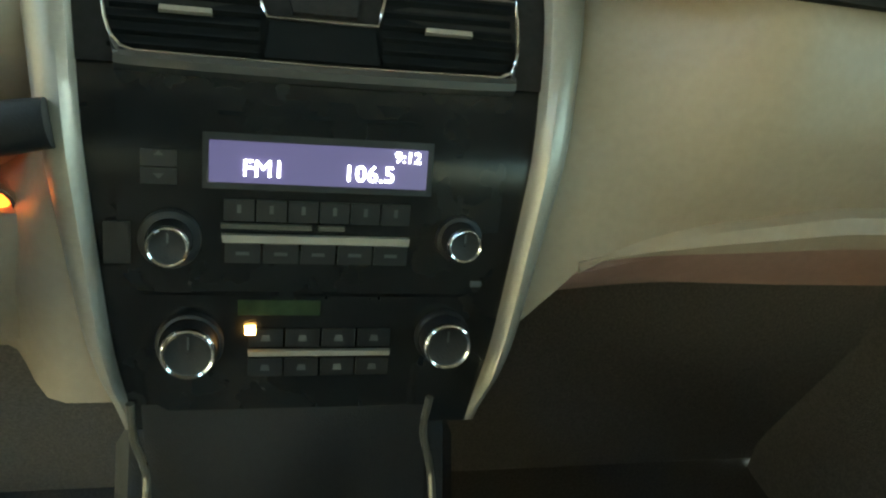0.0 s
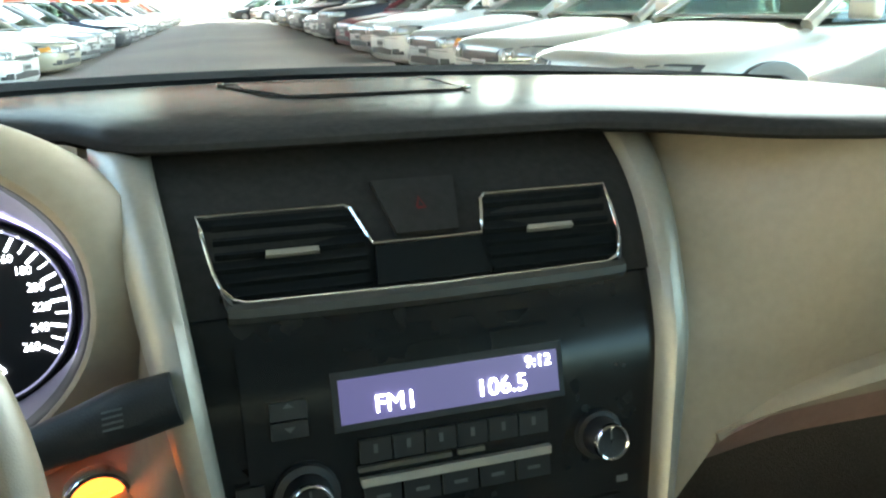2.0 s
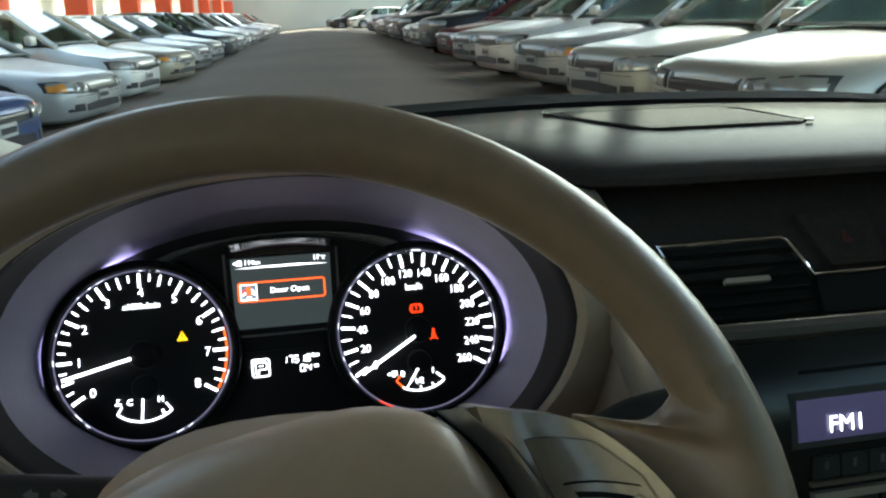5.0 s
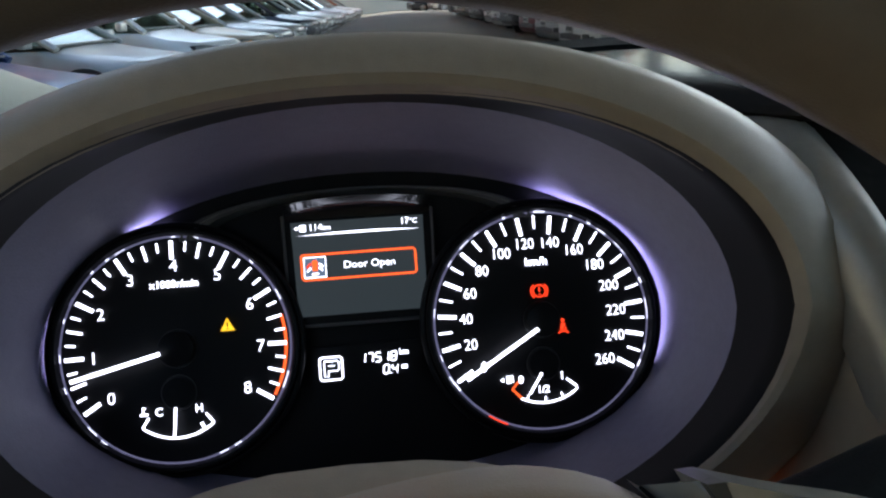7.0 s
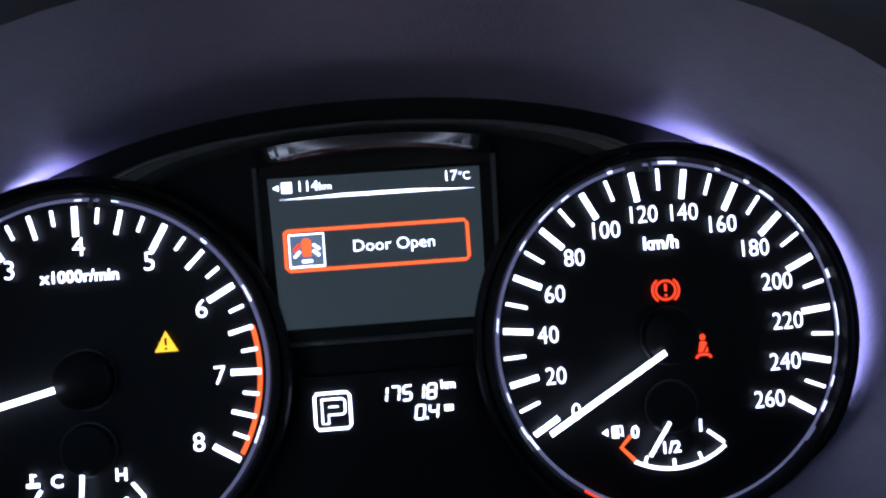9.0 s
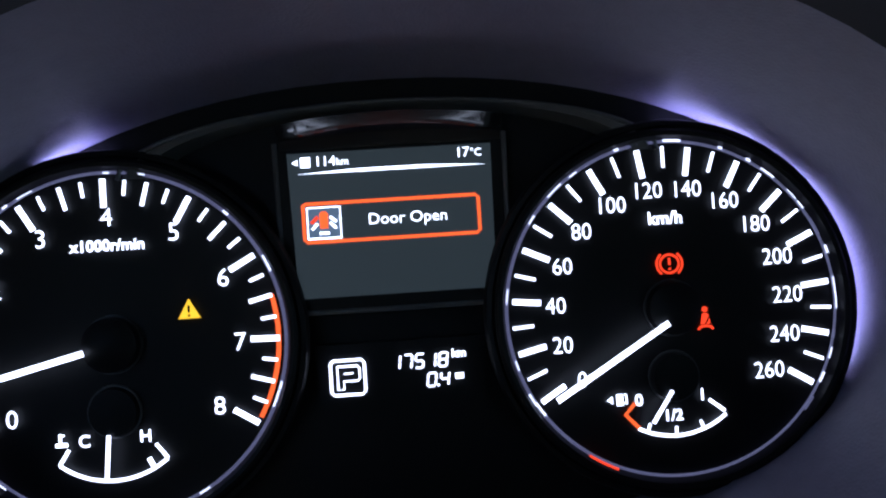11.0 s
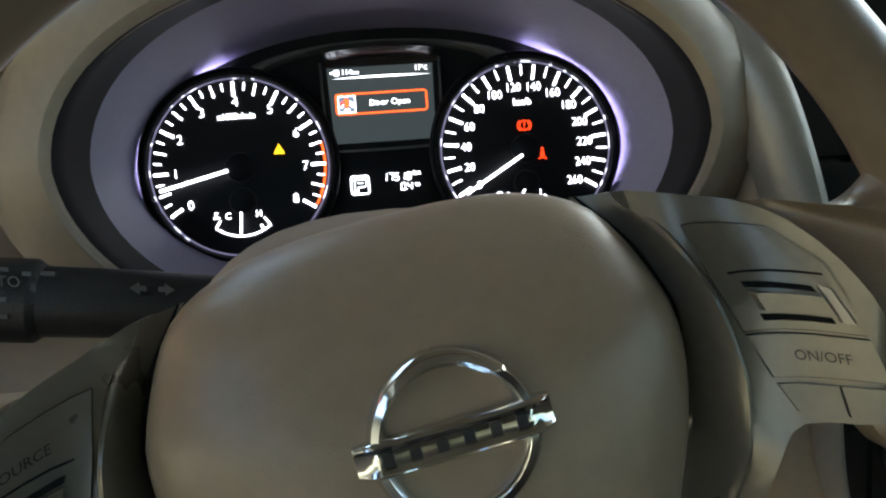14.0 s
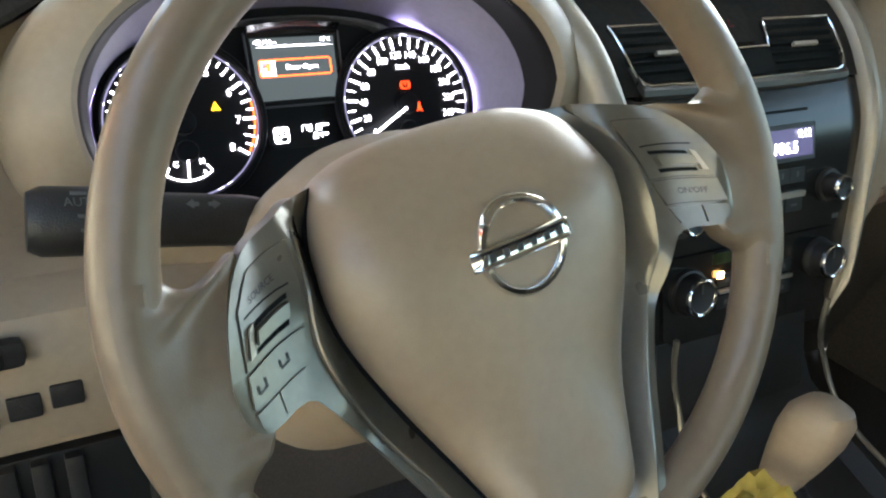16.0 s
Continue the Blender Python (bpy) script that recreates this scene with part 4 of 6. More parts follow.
doors = [stroke([a, b], 0.0009, FG, 0, wS + 0.0003) for a, b in (((-0.0290, 0.0350), (-0.0270, 0.0370)), ((-0.0226, 0.0392), (-0.0204, 0.0374)), ((-0.0226, 0.0372), (-0.0206, 0.0352)), ((-0.0265, 0.0336), (-0.0230, 0.0336)))]
part("icon_doors", joined(doors), M_LIT, screen, smooth=False)
part("icon_open_door", stroke([(-0.0292, 0.0372), (-0.0268, 0.0394)], 0.0012, FG, 0, wS + 0.0003), M_LIT_RED, screen, smooth=False)
# gear letter and distance
pb = [(-0.0262, -0.0128), (-0.0252, -0.0116), (-0.0152, -0.0116), (-0.0142, -0.0128), (-0.0142, -0.0226), (-0.0152, -0.0238), (-0.0252, -0.0238), (-0.0262, -0.0226)]
part("gear_box", outline_stroke(pb, 0.0010, FG, -0.006), M_LIT, cluster, "lit gear letter box", smooth=False)
part("gear_letter", joined([outline_stroke([(-0.0238, -0.0137), (-0.0168, -0.0137), (-0.0160, -0.0145), (-0.0160, -0.0182), (-0.0168, -0.0190), (-0.0217, -0.0190), (-0.0217, -0.0219), (-0.0238, -0.0219)], 0.0007, FG, -0.006), stroke([(-0.0216, -0.0163), (-0.0183, -0.0163)], 0.0006, FG, 0, -0.006)]), M_LIT, cluster, "lit gear letter in outline", smooth=False)
SEGMENTS = {"0": "abcdef", "1": "bc", "4": "bcfg", "5": "acdfg", "7": "abc", "8": "abcdefg"}


def segment_digits(name, text, u, v, height, pitch, width):
    """Slanted seven-segment figures."""
    bms = []
    for k, ch in enumerate(text):
        h, b, u1 = height / 2, pitch * 0.34, u + pitch * k
        lay = lambda x, y: (u1 + x + 0.14 * y, v + y)
        ends = {"a": ((-b, h), (b, h)), "b": ((b, h), (b, 0)), "c": ((b, 0), (b, -h)), "d": ((-b, -h), (b, -h)), "e": ((-b, 0), (-b, -h)), "f": ((-b, h), (-b, 0)), "g": ((-b, 0), (b, 0))}
        for q in SEGMENTS[ch]:
            (x0, y0), (x1, y1) = ends[q]
            x0, y0, x1, y1 = x0 + 0.08 * (x1 - x0), y0 + 0.08 * (y1 - y0), x1 - 0.08 * (x1 - x0), y1 - 0.08 * (y1 - y0)
            bms.append(stroke([lay(x0, y0), lay(x1, y1)], width, FG, 0, -0.006))
    part(name, joined(bms), M_LIT, cluster, smooth=False)


segment_digits("distance", "17518", -0.0030, -0.0136, 0.0048, 0.0042, 0.0007)
segment_digits("trip", "0", 0.0094, -0.0205, 0.0046, 0.0042, 0.0007)
segment_digits("trip", "4", 0.0140, -0.0205, 0.0046, 0.0042, 0.0007)
part("trip_point", prism([(0.0113, -0.0230), (0.0120, -0.0230), (0.0120, -0.0223), (0.0113, -0.0223)], FG, -0.0065, -0.006), M_LIT, cluster, smooth=False)
words("distance_unit", "km", FG, 0.0195, -0.0118, 0.0042, M_LIT, cluster, w=-0.006, bold=0.0001)
part("trip_unit", prism([(0.0178, -0.0188), (0.0208, -0.0188), (0.0208, -0.0208), (0.0178, -0.0208)], FG, -0.0065, -0.006), M_LIT, cluster, smooth=False)
part("odometer_window", prism([(-0.032, -0.006), (0.030, -0.006), (0.028, -0.029), (-0.030, -0.029)], FG, -0.0095, -0.0072), M_FACE, cluster, smooth=False)

# ---- steering wheel, turned a little to the left ----
WHEEL_AT, WHEEL_UP = (-0.379, 0.4288, 0.9463), (0, 0.416, 1)
FW = frame3(WHEEL_AT, (1, 0, 0), WHEEL_UP) @ pose(0, 0, 0, 0, 0, 10.6)
wheel = thing("steering_wheel", WHEEL_AT, "beige leather steering wheel with silver spokes", "steering wheel")
rows = []
for i in range(97):
    t = 2 * math.pi * i / 96
    c, s = math.cos(t), math.sin(t)
    fat = 1.0 + 0.10 * math.exp(-((abs(abs(math.degrees(math.atan2(s, c))) - 90) - 90) / 22) ** 2)
    rows.append([FW @ Vector(((0.1795 + 0.0140 * fat * math.cos(q)) * c, (0.1795 + 0.0140 * fat * math.cos(q)) * s, 0.0140 * math.sin(q))) for q in [2 * math.pi * k / 18 for k in range(18)]])
bm = grid(rows, closed=True)
bmesh.ops.remove_doubles(bm, verts=bm.verts, dist=1e-6)
rim = part("rim", bm, M_LEATHER, wheel, "beige leather rim, smooth with use")
PAD_OUT = [(0.0, 0.054), (0.03, 0.0530), (0.056, 0.0485), (0.077, 0.037), (0.088, 0.015), (0.0925, -0.010), (0.089, -0.036), (0.080, -0.062), (0.068, -0.090), (0.055, -0.118), (0.043, -0.145), (0.03, -0.165), (0.0, -0.170)]
pad = PAD_OUT + [(-u, v) for u, v in reversed(PAD_OUT[1:-1])]
sm = smooth_curve([(u, v, 0) for u, v in pad] + [(pad[0][0], pad[0][1], 0)], 80)[:-1]


def dished(u, v, w):
    """The hub and its spokes lie behind the plane of the rim."""
    k = min(1, max(0, (0.180 - math.hypot(u, v)) / 0.075))
    k = k * k * (3 - 2 * k)
    lift = min(1, max(0, (abs(u) - 0.0905) / 0.012)) * min(1, max(0, (v + 0.095) / 0.04)) * min(1, max(0, (0.172 - math.hypot(u, v)) / 0.02))
    w += 0.0110 * lift * lift * (3 - 2 * lift)
    return FW @ Vector((0.935 * u * (1 + 0.06 * k) + 0.003 * k, 0.935 * v * (1 + 0.06 * k) + 0.016 * k, 0.935 * w - 0.030 * k - 0.45 * k * max(0, v)))


def sliced(bm, step=0.008):
    """Cuts a plate into small fields, so that it can follow the dish."""
    for axis, span in ((0, 24), (1, 24)):
        for i in range(-span, span):
            at, no = [0, 0, 0], [0, 0, 0]
            at[axis], no[axis] = (i + 0.37) * step, 1
            bmesh.ops.bisect_plane(bm, geom=bm.verts[:] + bm.edges[:] + bm.faces[:], plane_co=at, plane_no=no, dist=1e-6)
    return mapped(bm, dished)


def rounded(outline, n=3):
    """A closed outline with its corners eased."""
    m = len(outline)
    loop = [outline[(i - 2) % m] for i in range(m + 5)]
    out = smooth_curve([(u, v, 0) for u, v in loop], (m + 4) * n + 1)
    return [(p.x, p.y) for p in out[2 * n:(m + 2) * n]]


def plate(outline, side, w0, w1, r=0.0, seg=2):
    return sliced(prism([(side * u, v) for u, v in outline][::side], Matrix.Identity(4), w0, w1, r, seg))


rings = []
for f, w in ((1.0, -0.02), (1.0, 0.006), (0.985, 0.0135), (0.95, 0.0195), (0.88, 0.0255), (0.75, 0.0315), (0.55, 0.0355), (0.3, 0.0375), (0.05, 0.038)):
    rings.append([dished(p.x * f, -0.03 + (p.y + 0.03) * f, w) for p in sm])
part("airbag_cover", grid(rings, closed=True, caps=True), M_AIRBAG, wheel, "smooth beige airbag cover")
# each side: a dark gap, a flank that rises from the cover to a crest, the pod behind it, leather to the rim
BESIDE = [(0.074, 0.042), (0.086, 0.022), (0.0915, 0.004), (0.0928, -0.010), (0.0905, -0.028), (0.085, -0.048), (0.077, -0.070), (0.066, -0.096), (0.0525, -0.124), (0.0405, -0.150), (0.030, -0.168)]
CREST = [(0.087, 0.0405), (0.0945, 0.0265), (0.0995, 0.010), (0.1025, -0.004), (0.1050, -0.018), (0.1055, -0.034), (0.1000, -0.057), (0.088, -0.086), (0.070, -0.121), (0.055, -0.152), (0.045, -0.178)]
INNER = [(0.1715, 0.047), (0.1660, 0.0395), (0.158, 0.0350), (0.147, 0.0335), (0.130, 0.0325), (0.136, 0.0235), (0.142, 0.0165), (0.151, 0.000), (0.1555, -0.017), (0.1535, -0.032), (0.145, -0.0405), (0.150, -0.049), (0.158, -0.054), (0.1645, -0.060), (0.168, -0.070)]


def leather_bridge(s):
    """Leather drawn from the rim to the pod, with eased corners where it leaves the rim."""
    edge = smooth_curve([(u, v, 0) for u, v in INNER], 57)
    a0, a1 = [math.atan2(INNER[k][1], INNER[k][0]) for k in (0, -1)]
    rows = []
    for i, p in enumerate(edge):
        q = i / 56
        a = a0 + (a1 - a0) * q
        h = min(1, 5 * q, 5 * (1 - q)) ** 0.6
        def on_rim(deg):
            r = 0.1795 + 0.0150 * math.cos(radians(deg))
            return FW @ Vector((s * r * math.cos(a), r * math.sin(a), 0.0150 * math.sin(radians(deg))))
        front, back = dished(s * p.x, p.y, 0.0070 * h), dished(s * p.x, p.y, -0.012 * h)
        mid = dished(s * (p.x - 0.0015 * h), p.y, -0.002 * h)
        A, B = on_rim(82), on_rim(-82)
        A2, B2 = on_rim(112), on_rim(-112)
        rows.append([on_rim(60), A, A2] + [A2.lerp(front, t) + (FW.to_3x3() @ Vector((0, 0, -0.0012 * math.sin(math.pi * t)))) for t in (0.25, 0.5, 0.75, 0.92)] + [front.lerp(mid, 0.25), mid, back, back.lerp(B2, 0.5), B2, B])
    return grid(rows)


for s in (1, -1):
    gap = smooth_curve([(u, v, 0) for u, v in BESIDE], 40)
    part("seam", tube([dished(s * p.x * 1.012, p.y, 0.0004) for p in gap], [0.0015 * min(1, 0.3 + i / 6) for i in range(40)], 8), M_DEEP, wheel, "dark gap beside the airbag cover")
    top = smooth_curve([(u, v, 0) for u, v in CREST], 40)
    arm = [(0.087, 0.0405), (0.106, 0.0345), (0.128, 0.0300), (0.143, 0.0180), (0.153, 0.001), (0.158, -0.017), (0.156, -0.033), (0.146, -0.0415), (0.122, -0.0450), (0.111, -0.058), (0.094, -0.088), (0.075, -0.126), (0.060, -0.160), (0.052, -0.182), (0.045, -0.178), (0.055, -0.152), (0.070, -0.121), (0.088, -0.086), (0.1000, -0.057), (0.1055, -0.034), (0.1050, -0.018), (0.1025, -0.004), (0.0995, 0.010), (0.0945, 0.0265)]
    spoke = part("spoke", plate(rounded(arm), s, -0.012, 0.0085, 0.0035, 3), M_SPOKE, wheel, "silver-grey plastic spoke")
    rows = []
    for i, (a, b) in enumerate(zip(gap, top)):
        e = min(1, 0.35 + i / 8)
        n = (b - a).normalized()
        rows.append([dished(s * q.x, q.y, w) for q, w in ((a + n * 0.001, -0.010), (a + n * 0.001, -0.0015), (a.lerp(b, 0.35), 0.0005 * e), (a.lerp(b, 0.68), 0.0052 * e), (a.lerp(b, 0.88), 0.0098 * e), (b, 0.0116 * e), (b + n * 0.0014, 0.0110 * e), (b + n * 0.0028, 0.0075 * e))])
    part("flank", grid(rows), M_SPOKE, spoke, "curved silver flank beside the airbag cover")
    part("leather_bridge", leather_bridge(s), M_LEATHER, wheel, "leather run from rim to spoke")
    def pod(points):
        return [(0.094 + 0.90 * (u - 0.094), 0.034 + 0.80 * (v - 0.034)) for u, v in points]

    dark = [(0.1030, 0.0215), (0.1318, 0.0190), (0.1463, 0.0050), (0.1535, -0.0245), (0.1115, -0.0265), (0.1060, -0.006)]
    pnl = part("switch_panel", plate(pod(dark), s, 0.006, 0.0100, 0.0012), M_SPOKE, spoke, "grey switch panel")
    part("panel_gap", sliced(outline_stroke([(s * u, v) for u, v in pod(dark)], 0.0007, Matrix.Identity(4), 0.0092)), M_DEEP, spoke, smooth=False)
    part("panel_line", plate(pod([(0.1115, -0.0010), (0.1440, 0.0002), (0.1445, -0.0008), (0.1117, -0.0020)]), s, 0.0099, 0.0103), M_DEEP, pnl, smooth=False)
    for slot in ([(0.1150, -0.0055), (0.1390, -0.0062), (0.1400, -0.0088), (0.1160, -0.0082)], [(0.1185, -0.0195), (0.1430, -0.0190), (0.1440, -0.0215), (0.1195, -0.0225)]):
        part("rocker_slot", plate(pod(slot), s, 0.0096, 0.0104), M_DEEP, pnl, smooth=False)
    part("rocker", plate(pod([(0.1165, -0.0100), (0.1395, -0.0105), (0.1420, -0.0172), (0.1190, -0.0178)]), s, 0.0095, 0.0150, 0.0020), M_SPOKE, pnl, "ribbed rocker switch")
    part("rocker_edge", plate(pod([(0.1405, -0.0055), (0.1440, -0.0065), (0.1495, -0.0205), (0.1455, -0.0205)]), s, 0.0095, 0.0122, 0.001), M_SILVER, pnl)
    button = [(0.1120, -0.0285), (0.1540, -0.0265), (0.1575, -0.0430), (0.1180, -0.0460)]
    part("lower_button", plate(pod(button), s, 0.006, 0.0104, 0.0012), M_SPOKE, spoke)
    part("button_gap", sliced(outline_stroke([(s * u, v) for u, v in pod(button)], 0.0007, Matrix.Identity(4), 0.0093)), M_DEEP, spoke, smooth=False)
    for foot in ([(0.1190, -0.0488), (0.1395, -0.0474), (0.1400, -0.0592), (0.1240, -0.0598)], [(0.1407, -0.0473), (0.1575, -0.0458), (0.157, -0.0535), (0.150, -0.0585), (0.1412, -0.0591)]):
        part("foot_button", plate(pod(foot), s, 0.005, 0.0102, 0.0012), M_SPOKE, spoke)
    if s < 0:
        words("switch_word", "SOURCE", dished, -0.1246, 0.0112, 0.0046, M_BUTTON, pnl, w=0.0106, turn=3)
        for u in (-0.1426, -0.1264):
            part("phone_mark", mapped(stroke([(u - 0.0026, -0.0204), (u - 0.0026, -0.0240), (u + 0.0026, -0.0240), (u + 0.0026, -0.0204)], 0.0014, Matrix.Identity(4), 0, 0.0110), dished), M_BUTTON, spoke, smooth=False)
    else:
        words("switch_word", "ON/OFF", dished, 0.1322, -0.0222, 0.0048, M_BUTTON, spoke, w=0.0110, turn=2)
# badge: chrome ring with a plain bar across
FB = lambda u, v, w: dished(0.93 * u + 0.0065, 0.93 * v - 0.0165, w)
part("badge_ring", turned([(0.0292, 0.034), (0.0290, 0.0385), (0.0275, 0.0412), (0.0250, 0.0418), (0.0232, 0.0398), (0.0226, 0.034)], FB, 48), M_CHROME, wheel, "chrome ring of the badge")
rows = []
for i in range(25):
    u = -0.0335 + 0.067 * i / 24
    k = min(1, 0.55 + min(i, 24 - i) / 4)
    sec = [(-0.0064, 0.034), (-0.0064, 0.0405), (-0.0058, 0.0425), (-0.0046, 0.0434), (-0.0034, 0.0426), (-0.0026, 0.0421), (0.0, 0.0424), (0.0026, 0.0421), (0.0034, 0.0426), (0.0046, 0.0434), (0.0058, 0.0425), (0.0064, 0.0405), (0.0064, 0.034)]
    rows.append([FB(u, v * (0.8 + 0.2 * k), 0.034 + (w + 0.0006 * math.cos(u * 70) - 0.034) * k) for v, w in sec])
bar = part("badge_bar", grid(rows, closed=True, caps=True), M_BADGE, wheel, "chrome bar across the badge")
for k in range(6):
    u = -0.0225 + 0.045 * k / 5
    part("bar_mark", prism([(u - 0.0019, 0.0022), (u + 0.0019, 0.0022), (u + 0.0019, -0.0022), (u - 0.0019, -0.0022)], FB, 0.0418, 0.0433), M_BLACK, bar, smooth=False)

# column shroud and stalks
column = thing("steering_column", (-0.37, 0.60, 0.80), "beige plastic steering column shroud", "steering column")
rows = []
for t, a, b, v0 in ((-0.03, 0.030, 0.030, -0.02), (-0.045, 0.055, 0.046, -0.012), (-0.07, 0.078, 0.060, -0.002), (-0.11, 0.094, 0.070, 0.002), (-0.16, 0.098, 0.072, -0.010), (-0.27, 0.098, 0.070, -0.05)):
    m = frame3(WHEEL_AT, (1, 0, 0), WHEEL_UP)
    rows.append([m @ Vector((u, (v if v > 0 else 1.7 * v) + v0, t)) for u, v in ring_of(40, a, b, 2.5)])
part("shroud", grid(rows, closed=True, caps=True), M_BEIGE, column)


def stalk(name, pts, radii, label, owner_label, flat=1.0):
    st = thing(name, pts[0], owner_label, "control stalk")
    a = smooth_curve(pts, 20)
    rr = [float(np.interp(i / 19, np.linspace(0, 1, len(radii)), radii)) for i in range(20)]
    part("arm", tube(a, rr, 16, flat=flat), M_BLACK, st, label)
    return st


left = stalk("light_stalk", [(-0.425, 0.60, 0.897), (-0.455, 0.598, 0.904), (-0.47, 0.597, 0.908), (-0.51, 0.596, 0.915), (-0.550, 0.595, 0.921)], [0.010, 0.0155, 0.0165, 0.017, 0.0175], "black stalk arm", "black light stalk with white print")
part("switch_ring", tube([(-0.548, 0.595, 0.9208), (-0.552, 0.595, 0.9214), (-0.584, 0.594, 0.9265), (-0.591, 0.594, 0.9275)], [0.0175, 0.0205, 0.0205, 0.017], 20), M_BLACK, left, "black turning light switch")
FS = frame3((-0.535, 0.582, 0.9225), (1, 0, -0.15), (0, 0.45, 1))
words("light_word", "AUTO", FS, -0.0265, 0.012, 0.0072, M_PRINT, left, w=0.0068)
for u, v, w, wide in ((-0.0275, 0.0175, 0.0012, 0.009), (-0.0145, 0.016, 0.0028, 0.0035), (-0.0265, 0.004, 0.0078, 0.008), (-0.0265, -0.004, 0.0068, 0.007), (-0.006, 0.0165, 0.0004, 0.006)):
    part("print_mark", prism([(u - wide / 2, v + 0.0010), (u + wide / 2, v + 0.0010), (u + wide / 2, v - 0.0010), (u - wide / 2, v - 0.0010)], FS, w, w + 0.0012), M_PRINT, left, smooth=False)
for u in (0.035, 0.047):
    d = -1 if u < 0.04 else 1
    part("arrow_mark", prism([(u + d * 0.0042, 0.0115), (u, 0.0143), (u, 0.0127), (u - d * 0.003, 0.0127), (u - d * 0.003, 0.0103), (u, 0.0103), (u, 0.0087)][::d], FS, 0.0018, 0.0040), M_PRINT, left, smooth=False)
right = stalk("wiper_stalk", [(-0.315, 0.605, 0.882), (-0.26, 0.603, 0.893), (-0.21, 0.60, 0.907), (-0.175, 0.60, 0.917), (-0.150, 0.60, 0.922)], [0.008, 0.0095, 0.0130, 0.0160, 0.0150], "black stalk arm", "black wiper stalk with white marks", 0.8)
FR2 = frame3((-0.180, 0.5845, 0.9215), (1, 0, 0.12), (0, 0.45, 1))
for k in range(4):
    part("print_mark", prism([(-0.006, 0.006 - 0.003 * k), (0.004, 0.006 - 0.003 * k), (0.004, 0.0049 - 0.003 * k), (-0.006, 0.0049 - 0.003 * k)], FR2, 0.001, 0.0018), M_PRINT, right, smooth=False)

start = thing("start_button", (-0.20, 0.64, 0.84), "lit orange start button in a chrome ring", "start button")
FT = frame3((-0.2025, 0.640, 0.846), (1, 0.25, 0), (0, 0.12, 1))
part("ring", turned([(0.0205, 0.0), (0.0205, 0.008), (0.019, 0.0105), (0.0165, 0.0105), (0.0155, 0.006)], FT, 40), M_CHROME, start, "chrome ring")
part("cap", turned([(0.0156, 0.006), (0.0145, 0.0085), (0.0003, 0.0095)], FT, 40), mat("start_cap", (0.3, 0.05, 0.01), 0.35, emit=(1.0, 0.13, 0.02), power=E_COLOUR), start, "orange lit cap")
part("lamp", mapped(box((0, 0.006, 0.0098), (0.012, 0.004, 0.001), 0.0004), FT), M_LIT_AMBER, start, smooth=False)

# ---- left end of the dash: side vent, switches ----
def on_driver(x, z, w=0.0):
    return Vector((x, driver_y(x, z) - w, z))


side = thing("side_vent", (-0.67, 0.70, 0.87), "black side air vent in the beige dash", "air vent")
part("recess", prism([(-0.725, 0.955), (-0.640, 0.955), (-0.644, 0.875), (-0.725, 0.875)], on_driver, 0.001, 0.004), M_DEEP, side, smooth=False)
for k in range(5):
    z = 0.883 + 0.016 * k
    part("slat", prism([(-0.723, z + 0.003), (-0.643, z + 0.003), (-0.643, z - 0.003), (-0.723, z - 0.003)], on_driver, 0.003, 0.012, 0.001), M_LIP, side)
part("frame", tube([on_driver(x, z, 0.006) for x, z in ((-0.727, 0.957), (-0.68, 0.958), (-0.638, 0.957), (-0.641, 0.915), (-0.643, 0.873), (-0.68, 0.872), (-0.727, 0.873))], 0.004, 8, closed=True), M_BEIGE, side)
knee = thing("knee_panel", (-0.45, 0.62, 0.66), "beige knee panel under the steering wheel", "dash panel")
rows = []
for i in range(30):
    x = -0.13 - 0.60 * i / 29
    rows.append([(x, 0.70, 0.862), (x, 0.652, 0.856), (x, 0.630, 0.848), (x, 0.622, 0.83), (x, 0.620, 0.80), (x, 0.622, 0.77), (x, 0.628, 0.752), (x, 0.646, 0.742), (x, 0.72, 0.735)])
part("panel", grid(rows), M_BEIGE, knee)
for x in (-0.586, -0.612, -0.638):
    part("blank_switch", mapped(box((x, 0.6195, 0.790 + (x + 0.6) * 0.12), (0.0205, 0.004, 0.018), 0.002), Matrix.Identity(4)), M_BLACK, knee, "dark blank switch cover")
part("mirror_switch", box((-0.628, 0.617, 0.832), (0.046, 0.012, 0.020), 0.006), M_BLACK, knee, "black mirror switch")
part("switch_nub", box((-0.628, 0.610, 0.832), (0.020, 0.006, 0.012), 0.003), M_BUTTON, knee)
lower = thing("fuse_box_cover", (-0.62, 0.64, 0.66), "dark grey ribbed cover below the knee panel", "cover")
part("cover", box((-0.62, 0.66, 0.69), (0.16, 0.04, 0.085), 0.006), M_BUTTON, lower)
for k in range(4):
    part("rib", box((-0.655 + 0.022 * k, 0.637, 0.695), (0.013, 0.010, 0.07), 0.003), M_BLACK, lower)

